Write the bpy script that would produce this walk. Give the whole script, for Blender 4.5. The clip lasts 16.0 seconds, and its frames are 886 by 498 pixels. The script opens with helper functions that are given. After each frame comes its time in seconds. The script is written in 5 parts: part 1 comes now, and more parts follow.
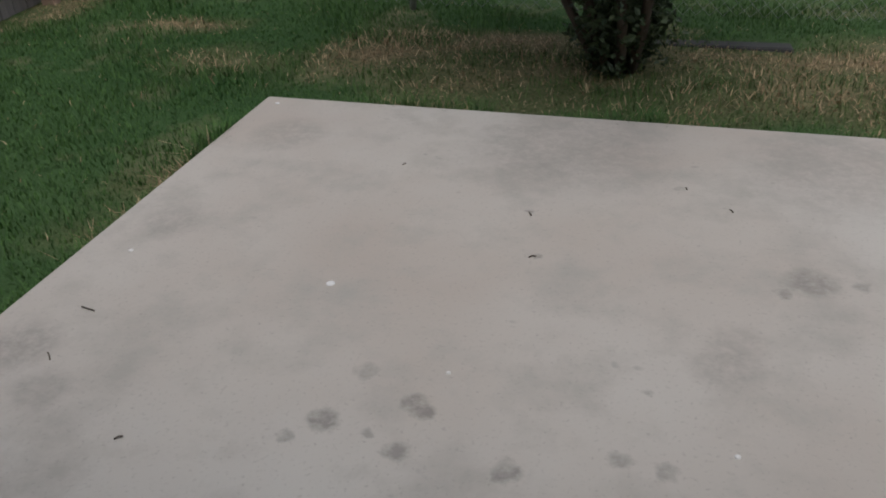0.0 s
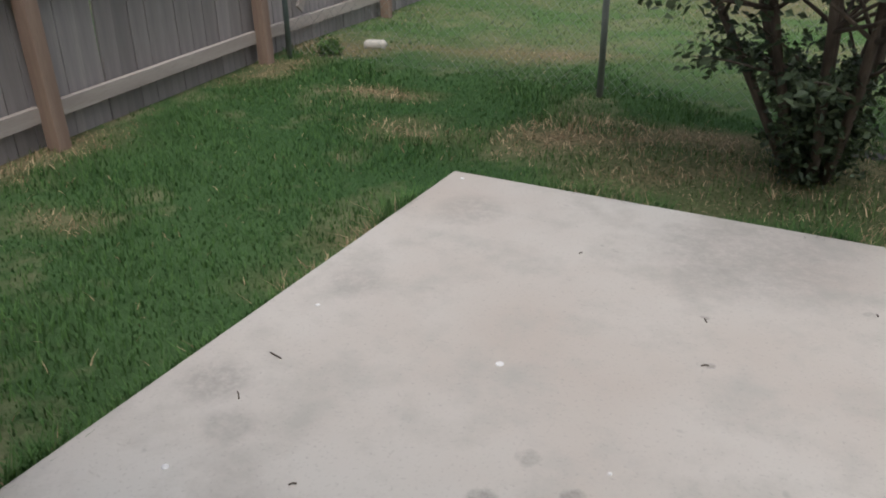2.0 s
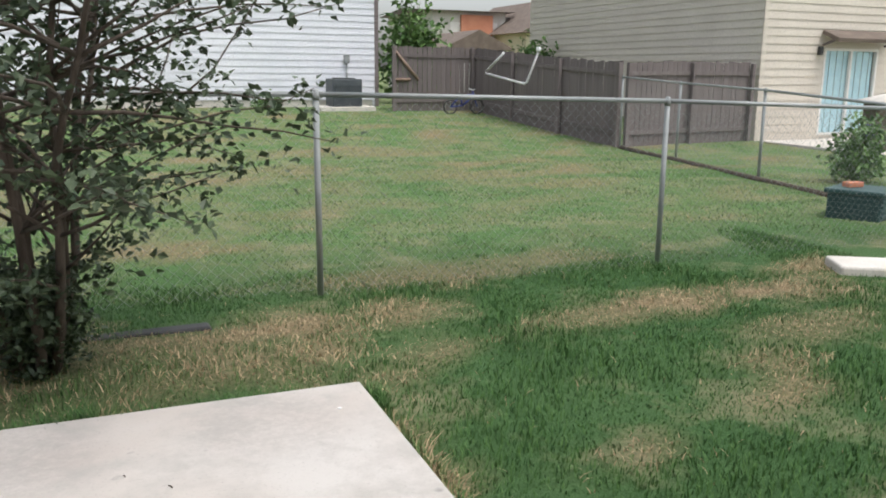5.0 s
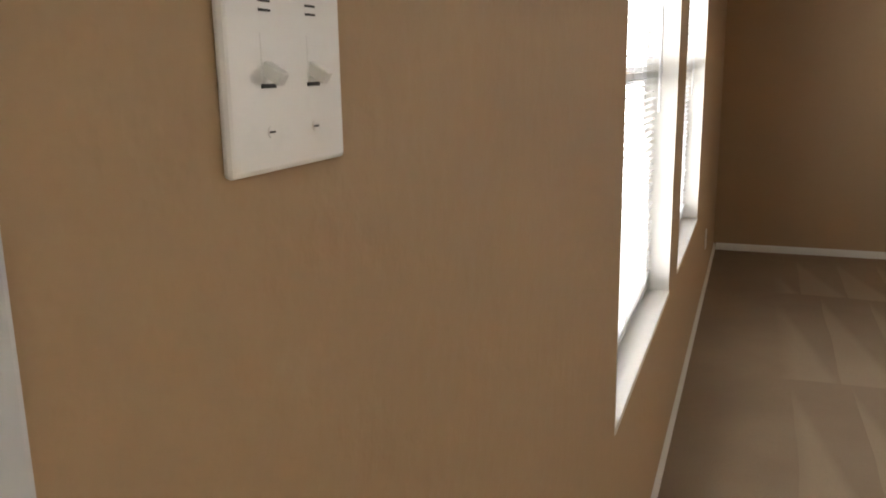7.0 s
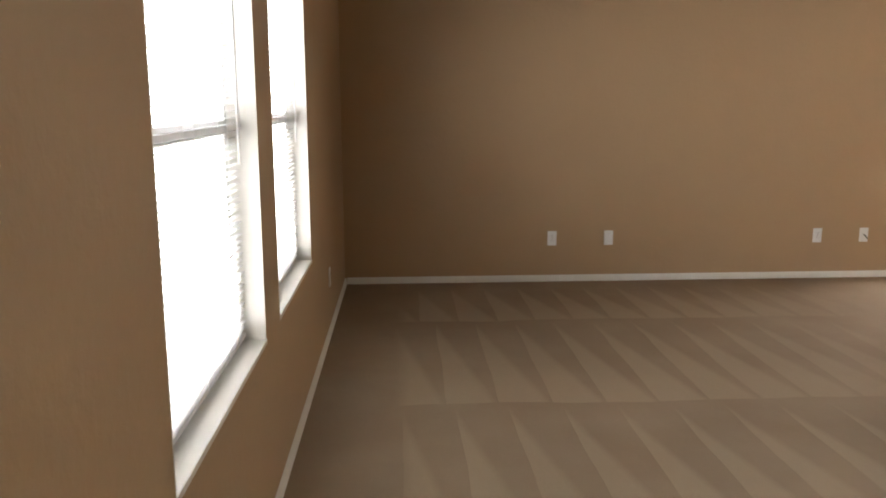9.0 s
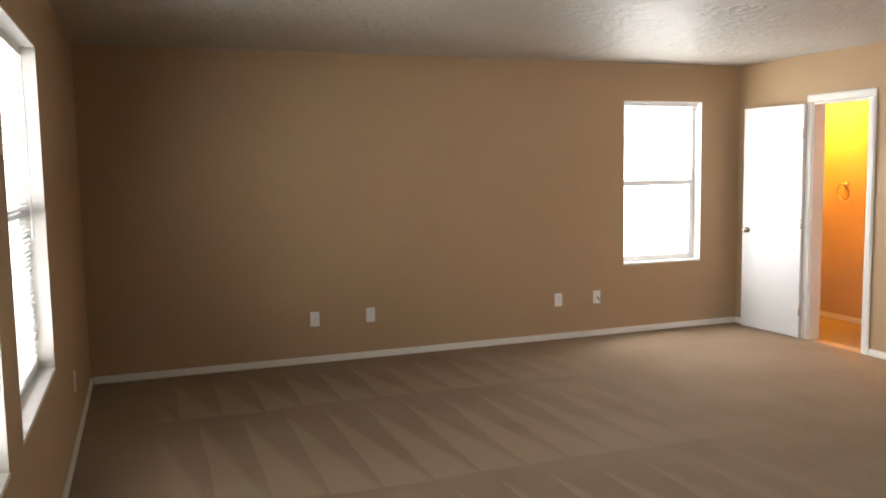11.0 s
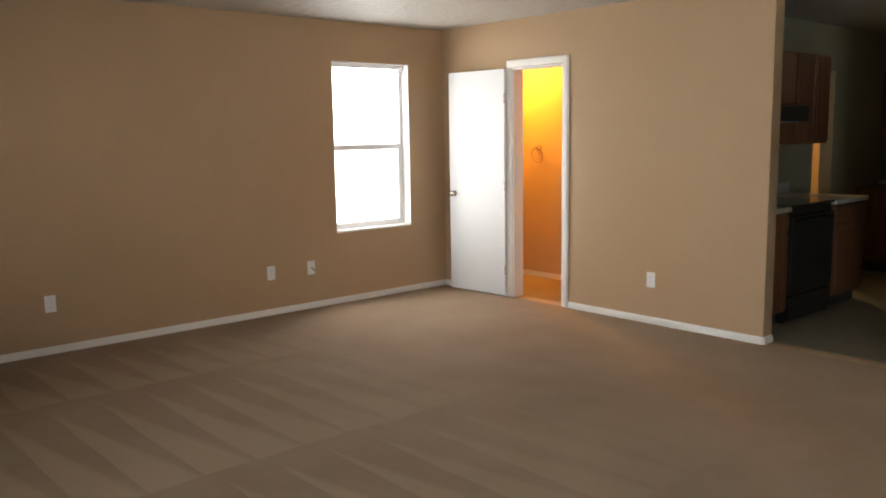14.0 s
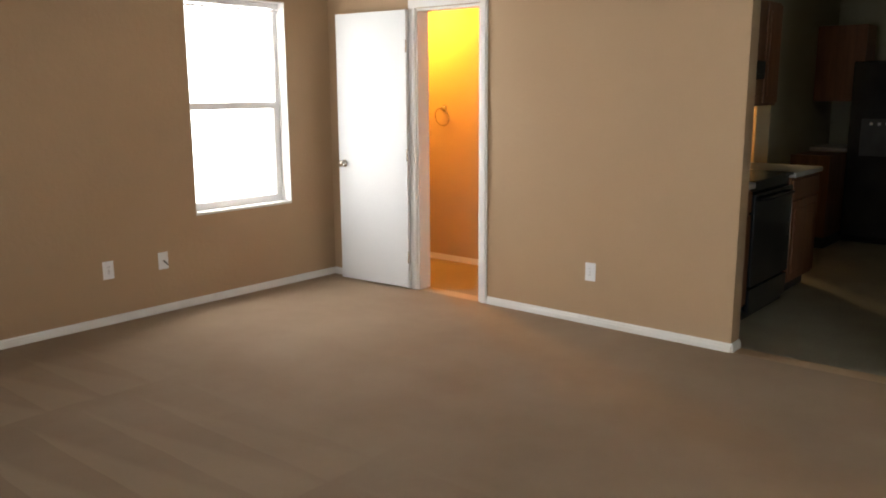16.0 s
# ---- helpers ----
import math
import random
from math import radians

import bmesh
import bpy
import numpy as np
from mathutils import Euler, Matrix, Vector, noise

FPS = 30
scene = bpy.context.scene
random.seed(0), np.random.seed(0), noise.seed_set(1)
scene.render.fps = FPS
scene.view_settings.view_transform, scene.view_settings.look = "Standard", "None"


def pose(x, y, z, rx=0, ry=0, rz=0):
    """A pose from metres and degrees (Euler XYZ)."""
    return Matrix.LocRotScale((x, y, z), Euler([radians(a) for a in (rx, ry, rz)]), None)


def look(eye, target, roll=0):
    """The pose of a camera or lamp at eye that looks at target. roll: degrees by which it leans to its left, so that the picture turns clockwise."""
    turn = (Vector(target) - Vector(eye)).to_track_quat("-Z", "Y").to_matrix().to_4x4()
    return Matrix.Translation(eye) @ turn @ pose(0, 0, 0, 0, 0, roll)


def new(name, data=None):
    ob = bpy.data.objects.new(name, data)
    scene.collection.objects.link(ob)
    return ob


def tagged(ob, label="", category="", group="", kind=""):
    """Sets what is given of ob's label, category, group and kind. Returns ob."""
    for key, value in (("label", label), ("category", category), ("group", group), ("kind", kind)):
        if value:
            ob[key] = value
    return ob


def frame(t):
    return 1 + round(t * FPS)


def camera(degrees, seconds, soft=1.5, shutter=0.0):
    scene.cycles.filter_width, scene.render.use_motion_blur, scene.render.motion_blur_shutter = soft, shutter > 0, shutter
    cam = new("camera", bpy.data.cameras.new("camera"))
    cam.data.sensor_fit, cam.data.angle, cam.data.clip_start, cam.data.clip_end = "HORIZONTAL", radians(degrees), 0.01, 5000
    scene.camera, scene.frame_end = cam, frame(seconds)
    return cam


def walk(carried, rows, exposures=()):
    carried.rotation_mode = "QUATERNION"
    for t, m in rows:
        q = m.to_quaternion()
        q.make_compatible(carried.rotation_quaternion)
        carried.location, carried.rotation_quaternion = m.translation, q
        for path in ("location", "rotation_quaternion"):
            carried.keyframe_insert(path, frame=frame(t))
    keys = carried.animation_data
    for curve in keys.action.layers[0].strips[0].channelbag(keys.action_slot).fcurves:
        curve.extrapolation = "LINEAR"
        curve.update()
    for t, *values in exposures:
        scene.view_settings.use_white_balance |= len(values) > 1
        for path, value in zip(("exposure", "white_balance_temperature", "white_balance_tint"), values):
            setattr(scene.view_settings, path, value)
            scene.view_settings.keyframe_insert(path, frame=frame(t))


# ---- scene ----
cam = camera(56.8, 16.0, soft=1.9)
PATH = [
    (0, (-0.85, 0.134, 1.218), (-1.334, 1.776, 0.183), -2.3),
    (0.5, (-0.884, 0.111, 1.243), (-1.496, 1.741, 0.26), -1.1),
    (1, (-0.909, 0.092, 1.272), (-1.631, 1.701, 0.327), -0.4),
    (1.5, (-0.911, 0.076, 1.297), (-1.717, 1.662, 0.384), -0.5),
    (2, (-0.914, 0.072, 1.301), (-1.759, 1.655, 0.418), -0.6),
    (2.5, (-0.916, 0.08, 1.286), (-1.75, 1.685, 0.433), -0.9),
    (3, (-0.897, 0.07, 1.276), (-1.627, 1.739, 0.449), -1.0),
    (3.5, (-0.846, 0.015, 1.298), (-1.319, 1.797, 0.524), -0.3),
    (4, (-0.853, -0.004, 1.301), (-0.904, 1.879, 0.629), 1.2),
    (4.5, (-0.837, -0.019, 1.298), (-0.467, 1.872, 0.762), 1.8),
    (5, (-0.723, -0.075, 1.301), (0.019, 1.733, 0.877), 0.6),
    (5.2, (-0.711, -0.106, 1.291), (0.175, 1.642, 0.892), 0.2),
    (7.3, (-0.56, -0.27, 1.43), (1.324, 0.253, 1.011), -0.3),
    (7.5, (-0.574, -0.299, 1.439), (1.338, 0.131, 1.04), 0.2),
    (8, (-0.63, -0.403, 1.514), (1.319, -0.152, 1.145), 1.6),
    (8.5, (-0.462, -0.443, 1.473), (1.508, -0.381, 1.13), 0.6),
    (9, (-0.524, -0.479, 1.471), (1.442, -0.574, 1.112), -0.2),
    (9.5, (-0.575, -0.511, 1.504), (1.377, -0.743, 1.139), -0.8),
    (10, (-0.535, -0.495, 1.545), (1.403, -0.881, 1.235), -0.8),
    (10.2, (-0.497, -0.471, 1.558), (1.432, -0.924, 1.284), -0.6),
    (12.3, (-0.472, -0.398, 1.555), (1.255, -1.384, 1.347), -1.6),
    (12.5, (-0.444, -0.397, 1.539), (1.259, -1.425, 1.332), -1.4),
    (13, (-0.398, -0.526, 1.52), (1.264, -1.618, 1.309), -1.5),
    (13.5, (-0.276, -0.593, 1.508), (1.319, -1.774, 1.262), -1.5),
    (14, (-0.056, -0.5, 1.5), (1.432, -1.806, 1.22), -0.9),
    (14.5, (0.127, -0.621, 1.494), (1.545, -1.997, 1.183), -0.5),
    (15, (0.373, -0.785, 1.481), (1.728, -2.218, 1.148), -0.4),
    (15.5, (0.666, -1.035, 1.493), (1.973, -2.506, 1.133), -0.3),
    (16, (1.009, -1.349, 1.489), (2.279, -2.846, 1.108), -0.3),
]
walk(cam, [(t, look(e, g, r)) for t, e, g, r in PATH],
     exposures=[(0, -1.0), (0.5, -0.92), (1.0, -0.7), (1.5, -0.52), (3.0, -0.35), (3.5, -0.5), (4.0, -0.65), (4.5, -0.2), (5.2, 0.25), (7.2, 1.4), (7.6, 1.45), (8, 1.6), (9, 1.25), (10.2, 1.25), (12.3, 0.72), (16, 0.76)])

# ---- light ----
world = bpy.data.worlds.new("overcast_sky")
scene.world = world
world.use_nodes = True
wn = world.node_tree.nodes
sky = wn.new("ShaderNodeTexSky")
sky.sky_type, sky.sun_disc = "NISHITA", False
sky.sun_elevation, sky.sun_rotation = radians(68), radians(146)
sky.dust_density, sky.air_density, sky.ozone_density = 4.0, 1.0, 1.0
hsv = wn.new("ShaderNodeHueSaturation")
hsv.inputs["Saturation"].default_value = 0.4
world.node_tree.links.new(sky.outputs[0], hsv.inputs["Color"])
world.node_tree.links.new(hsv.outputs[0], wn["Background"].inputs[0])
wn["Background"].inputs[1].default_value = 0.235

sun = new("sun", bpy.data.lights.new("sun", "SUN"))
sun.data.energy, sun.data.angle, sun.data.color = 0.95, radians(20), (1.0, 0.98, 0.95)
sun.matrix_world = look((4.0, -6.0, 18), (0, 0, 0))


def window_lamp(name, x, y, z, w, h, rz, power, col=(1.0, 0.98, 0.96)):
    d = bpy.data.lights.new(name, "AREA")
    d.shape, d.size, d.size_y, d.energy, d.color = "RECTANGLE", w, h, power, col
    ob = new(name, d)
    ob.matrix_world = pose(x, y, z, 90, 0, rz)
    return ob


W1, W2, WZ = (1.08, 2.238), (2.549, 3.668), (0.64, 2.13)      # rear windows
W3, W3Z = (-5.418, -4.563), (0.632, 2.135)                     # side window
XE, YS, CEIL = 6.0, -5.85, 2.475                            # east wall, south wall, ceiling
window_lamp("window_light", 1.659, 0.143, 1.385, 1.14, 1.47, 180, 22)
window_lamp("window_light", 3.108, 0.143, 1.385, 1.10, 1.47, 180, 22)
window_lamp("window_light", XE + 0.143, -4.99, 1.385, 0.84, 1.48, 90, 16)
window_lamp("patio_door_fill_light", -1.60, 0.20, 1.02, 0.68, 1.85, 180, 44, (0.78, 0.91, 1.0))      # out-of-view fill standing in for daylight through the glazed leaf, lifts the near wall
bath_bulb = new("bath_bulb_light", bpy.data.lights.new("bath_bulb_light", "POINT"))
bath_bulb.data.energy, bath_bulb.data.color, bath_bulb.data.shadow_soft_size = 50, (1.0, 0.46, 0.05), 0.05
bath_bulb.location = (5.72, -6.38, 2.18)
hall_bulb = new("hall_bulb_light", bpy.data.lights.new("hall_bulb_light", "POINT"))
hall_bulb.data.energy, hall_bulb.data.color, hall_bulb.data.shadow_soft_size = 22.0, (1.0, 0.64, 0.28), 0.06
hall_bulb.location = (4.4, -9.5, 2.2)

# added to lift the dark kitchen; lamp assumed from a faint ceiling glow
kitchen_bulb = new("assumed_kitchen_light", bpy.data.lights.new("assumed_kitchen_light", "POINT"))
kitchen_bulb.data.energy, kitchen_bulb.data.color, kitchen_bulb.data.shadow_soft_size = 0.95, (1.0, 0.86, 0.55), 0.1
kitchen_bulb.location = (2.2, -8.3, 2.22)


# ---- materials ----
def shader(name, col, rough=0.8, metal=0.0, spec=0.4):
    m = bpy.data.materials.new(name)
    m.use_nodes = True
    b = m.node_tree.nodes["Principled BSDF"]
    b.inputs["Base Color"].default_value = (*col, 1)
    b.inputs["Roughness"].default_value = rough
    b.inputs["Metallic"].default_value = metal
    b.inputs["Specular IOR Level"].default_value = spec
    return m, m.node_tree.nodes, m.node_tree.links, b


def noise_node(n, l, scale, detail=4, rough=0.55, stretch=None):
    c = n.new("ShaderNodeTexCoord")
    t = n.new("ShaderNodeTexNoise")
    t.inputs["Scale"].default_value, t.inputs["Detail"].default_value, t.inputs["Roughness"].default_value = scale, detail, rough
    if stretch:
        mp = n.new("ShaderNodeMapping")
        mp.inputs["Scale"].default_value = stretch
        l.new(c.outputs["Object"], mp.inputs[0])
        l.new(mp.outputs[0], t.inputs["Vector"])
    else:
        l.new(c.outputs["Object"], t.inputs["Vector"])
    return t


def mix(n, l, a, b, fac, blend="MIX"):
    x = n.new("ShaderNodeMix")
    x.data_type, x.blend_type = "RGBA", blend
    for sock, v in ((x.inputs[6], a), (x.inputs[7], b)):
        if isinstance(v, tuple):
            sock.default_value = (*v, 1)
        else:
            l.new(v, sock)
    if isinstance(fac, (int, float)):
        x.inputs[0].default_value = fac
    else:
        l.new(fac, x.inputs[0])
    return x.outputs[2]


def ramp(n, l, src, lo, hi):
    r = n.new("ShaderNodeMapRange")
    r.inputs["From Min"].default_value, r.inputs["From Max"].default_value = lo, hi
    l.new(src, r.inputs["Value"])
    return r.outputs[0]


def bump(n, l, b, src, strength, dist):
    k = n.new("ShaderNodeBump")
    k.inputs["Strength"].default_value, k.inputs["Distance"].default_value = strength, dist
    l.new(src, k.inputs["Height"])
    l.new(k.outputs[0], b.inputs["Normal"])


def rough_mat(name, a, c, scale_big=1.2, scale_fine=40, rough=0.85, bump_s=0.2, bump_d=0.004, metal=0.0, stretch=None, random_amt=0.0, spec=0.4, fine_dark=0.72):
    """Two tones mixed at a large and a fine scale, with a fine relief."""
    m, n, l, b = shader(name, a, rough, metal, spec)
    big, fine = noise_node(n, l, scale_big, 3, stretch=stretch), noise_node(n, l, scale_fine, 5, stretch=stretch)
    k = mix(n, l, a, c, ramp(n, l, big.outputs[0], 0.35, 0.65))
    f = mix(n, l, k, tuple(v * fine_dark for v in c), ramp(n, l, fine.outputs[0], 0.5, 0.8))
    if random_amt:
        oi = n.new("ShaderNodeObjectInfo")
        f = mix(n, l, f, tuple(v * (1 - random_amt) for v in c), ramp(n, l, oi.outputs["Random"], 0.0, 1.6))
    l.new(f, b.inputs["Base Color"])
    bump(n, l, b, fine.outputs[0], bump_s, bump_d)
    return m


def wall_paint(name, a, c):
    m, n, l, b = shader(name, a, 0.62, spec=0.35)
    big, tex = noise_node(n, l, 0.9, 3), noise_node(n, l, 28, 3, 0.5)
    l.new(mix(n, l, a, c, ramp(n, l, big.outputs[0], 0.3, 0.7)), b.inputs["Base Color"])
    bump(n, l, b, ramp(n, l, tex.outputs[0], 0.42, 0.62), 0.13, 0.004)
    return m


WALL = wall_paint("tan_wall_paint", (0.415, 0.282, 0.162), (0.435, 0.297, 0.172))
# lighter copy of the tan paint for the lamp-lit bathroom and hall
LITWALL = wall_paint("lit_room_wall_paint", (0.50, 0.36, 0.20), (0.53, 0.38, 0.21))
KITWALL = wall_paint("kitchen_wall_paint", (0.34, 0.32, 0.22), (0.36, 0.34, 0.24))
WHITE = rough_mat("white_trim_paint", (0.74, 0.72, 0.68), (0.78, 0.76, 0.72), 2, 60, 0.45, 0.05, 0.001, fine_dark=0.95)
DOORW = rough_mat("white_door_paint", (0.66, 0.67, 0.67), (0.70, 0.70, 0.69), 1.5, 50, 0.42, 0.06, 0.001, fine_dark=0.95)
PLASTIC = rough_mat("white_plastic", (0.78, 0.78, 0.79), (0.82, 0.81, 0.80), 3, 80, 0.35, 0.03, 0.0005, fine_dark=0.95)
DARK = rough_mat("dark_slot", (0.03, 0.03, 0.03), (0.05, 0.05, 0.05), 3, 50, 0.6)
BLACK = rough_mat("black_appliance", (0.012, 0.012, 0.013), (0.02, 0.02, 0.02), 3, 60, 0.22, 0.02, 0.001)
CHROME = rough_mat("brushed_metal", (0.62, 0.58, 0.50), (0.70, 0.66, 0.58), 6, 90, 0.25, 0.03, 0.0005, metal=1.0)
OAK = rough_mat("oak_cabinet", (0.15, 0.055, 0.020), (0.22, 0.088, 0.034), 3, 24, 0.45, 0.15, 0.002, stretch=(6, 6, 0.6))
LAMINATE = rough_mat("laminate_top", (0.52, 0.50, 0.44), (0.60, 0.57, 0.50), 8, 120, 0.35, 0.03, 0.0005)
VINYL = rough_mat("vinyl_floor", (0.26, 0.23, 0.16), (0.31, 0.28, 0.20), 3, 50, 0.4, 0.05, 0.001)
FRAME = rough_mat("grey_vinyl_frame", (0.58, 0.59, 0.62), (0.64, 0.65, 0.68), 3, 60, 0.4, 0.05, 0.001, fine_dark=0.95)
SIDING_GREY = rough_mat("pale_grey_siding", (0.68, 0.70, 0.75), (0.74, 0.75, 0.80), 0.8, 30, 0.7, 0.1, 0.003)
SIDING_TAN = rough_mat("tan_siding", (0.58, 0.525, 0.45), (0.63, 0.575, 0.495), 0.8, 30, 0.7, 0.1, 0.003)
SHINGLE = rough_mat("brown_shingle", (0.14, 0.11, 0.09), (0.20, 0.16, 0.13), 3, 40, 0.9, 0.4, 0.01)
GALV = rough_mat("galvanised_steel", (0.26, 0.28, 0.28), (0.36, 0.375, 0.37), 4, 60, 0.6, 0.1, 0.001, metal=0.4)
GREENPOST = rough_mat("weathered_green_steel", (0.16, 0.21, 0.21), (0.24, 0.28, 0.27), 5, 60, 0.55, 0.2, 0.001, metal=0.3)
PICKET = rough_mat("weathered_cedar", (0.28, 0.26, 0.27), (0.40, 0.365, 0.36), 2.5, 18, 0.9, 0.5, 0.006, stretch=(7, 7, 0.5), random_amt=0.65)
RAIL = rough_mat("weathered_rail", (0.36, 0.315, 0.29), (0.44, 0.39, 0.36), 2, 20, 0.9, 0.5, 0.005, stretch=(5, 0.6, 5))
POSTWOOD = rough_mat("brown_post_wood", (0.24, 0.165, 0.13), (0.32, 0.23, 0.18), 2.5, 22, 0.9, 0.5, 0.005, stretch=(6, 6, 0.6))
FARWOOD = rough_mat("dark_fence_wood", (0.155, 0.128, 0.125), (0.22, 0.19, 0.185), 1.5, 14, 0.9, 0.4, 0.006, stretch=(5, 5, 0.5), random_amt=0.4)
BARK = rough_mat("bark", (0.055, 0.042, 0.032), (0.12, 0.095, 0.075), 6, 40, 0.9, 0.6, 0.006, stretch=(3, 3, 0.8))
GREENBOX = rough_mat("green_utility_paint", (0.03, 0.075, 0.075), (0.05, 0.10, 0.10), 4, 60, 0.5, 0.1, 0.001)
BLUEBLIND = rough_mat("pale_blue_blind", (0.42, 0.62, 0.68), (0.48, 0.68, 0.72), 5, 50, 0.6)
BRICKRED = rough_mat("orange_brick", (0.50, 0.20, 0.12), (0.58, 0.26, 0.16), 2, 30, 0.85)
CREAM = rough_mat("cream_stucco", (0.66, 0.60, 0.42), (0.72, 0.66, 0.48), 1, 30, 0.85)
BLUE = rough_mat("blue_paint", (0.03, 0.045, 0.20), (0.05, 0.07, 0.28), 5, 50, 0.4)
WPVC = rough_mat("white_pvc", (0.78, 0.78, 0.78), (0.82, 0.82, 0.82), 4, 60, 0.4)
PALECONC = rough_mat("pale_concrete", (0.55, 0.52, 0.47), (0.64, 0.61, 0.56), 3, 50, 0.9, 0.3, 0.004)


def glass_mat():
    m, n, l, b = shader("window_glass", (1, 1, 1), 0.0)
    b.inputs["Transmission Weight"].default_value = 1.0
    b.inputs["IOR"].default_value = 1.05
    return m


GLASS = glass_mat()


def blind_mat():
    m, n, l, b = shader("white_blind_slat", (0.80, 0.80, 0.80), 0.5)
    f = noise_node(n, l, 30, 2)
    l.new(mix(n, l, (0.78, 0.78, 0.78), (0.84, 0.84, 0.83), f.outputs[0]), b.inputs["Base Color"])
    tr = n.new("ShaderNodeBsdfTranslucent")
    tr.inputs[0].default_value = (0.85, 0.85, 0.85, 1)
    mx = n.new("ShaderNodeMixShader")
    mx.inputs[0].default_value = 0.08
    l.new(b.outputs[0], mx.inputs[1])
    l.new(tr.outputs[0], mx.inputs[2])
    l.new(mx.outputs[0], n["Material Output"].inputs[0])
    return m


SLAT = blind_mat()


def ceiling_mat():
    m, n, l, b = shader("stippled_ceiling_paint", (0.62, 0.58, 0.52), 0.5, spec=0.4)
    big, tex = noise_node(n, l, 0.8, 3), noise_node(n, l, 14, 4, 0.6)
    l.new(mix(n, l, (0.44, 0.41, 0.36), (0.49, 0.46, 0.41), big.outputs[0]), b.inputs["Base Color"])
    bump(n, l, b, ramp(n, l, tex.outputs[0], 0.45, 0.65), 0.6, 0.012)
    return m


CEILM = ceiling_mat()


def math_node(n, l, op, a, b=None, clamp=False):
    k = n.new("ShaderNodeMath")
    k.operation, k.use_clamp = op, clamp
    for i, v in enumerate((a, b)):
        if v is None:
            continue
        if isinstance(v, (int, float)):
            k.inputs[i].default_value = v
        else:
            l.new(v, k.inputs[i])
    return k.outputs[0]


def carpet_mat():
    """Beige cut pile; the vacuum has left rows of wedges where the pile leans the other way, its shading put into the
    colour.
    """
    m, n, l, b = shader("beige_carpet", (0.36, 0.27, 0.19), 0.95, spec=0.1)
    c = n.new("ShaderNodeTexCoord")
    sp = n.new("ShaderNodeSeparateXYZ")
    wob = noise_node(n, l, 1.1, 2)
    l.new(c.outputs["Object"], sp.inputs[0])
    sw = math_node(n, l, "MULTIPLY", math_node(n, l, "SUBTRACT", wob.outputs[0], 0.5), 0.16)
    x, y = math_node(n, l, "ADD", sp.outputs[0], sw), math_node(n, l, "ADD", sp.outputs[1], math_node(n, l, "MULTIPLY", sw, 0.3))
    u = math_node(n, l, "FRACT", math_node(n, l, "MULTIPLY", y, -1 / 0.262))
    total = None
    for top, length, shift in ((5.80, 0.98, 0.79), (4.80, 1.52, 0.397), (3.26, 1.45, 0.25), (1.78, 1.2, 0.1)):
        v = math_node(n, l, "DIVIDE", math_node(n, l, "SUBTRACT", top, x), length)
        inside = math_node(n, l, "MULTIPLY", math_node(n, l, "GREATER_THAN", v, 0.0), math_node(n, l, "LESS_THAN", v, 1.0))
        us = math_node(n, l, "FRACT", math_node(n, l, "ADD", u, shift))
        d = math_node(n, l, "MULTIPLY", math_node(n, l, "SUBTRACT", v, us), 6.0, True)
        k = math_node(n, l, "MULTIPLY", inside, d)
        total = k if total is None else math_node(n, l, "MAXIMUM", total, k)
    fade = n.new("ShaderNodeMapRange")
    fade.inputs["From Min"].default_value, fade.inputs["From Max"].default_value = -3.9, -2.3
    l.new(y, fade.inputs["Value"])
    edge = n.new("ShaderNodeMapRange")
    edge.inputs["From Min"].default_value, edge.inputs["From Max"].default_value = -0.42, -0.5
    l.new(y, edge.inputs["Value"])
    fac = math_node(n, l, "MULTIPLY", math_node(n, l, "MULTIPLY", total, fade.outputs[0]), edge.outputs[0])
    big, fine = noise_node(n, l, 1.6, 4), noise_node(n, l, 260, 3)
    base = mix(n, l, (0.30, 0.22, 0.148), (0.345, 0.258, 0.178), ramp(n, l, big.outputs[0], 0.35, 0.65))
    brushed = mix(n, l, base, (0.44, 0.34, 0.235), math_node(n, l, "MULTIPLY", fac, 0.55))
    l.new(mix(n, l, brushed, (0.21, 0.152, 0.10), ramp(n, l, fine.outputs[0], 0.52, 0.85)), b.inputs["Base Color"])
    bump(n, l, b, fine.outputs[0], 0.5, 0.006)
    return m


CARPET = carpet_mat()


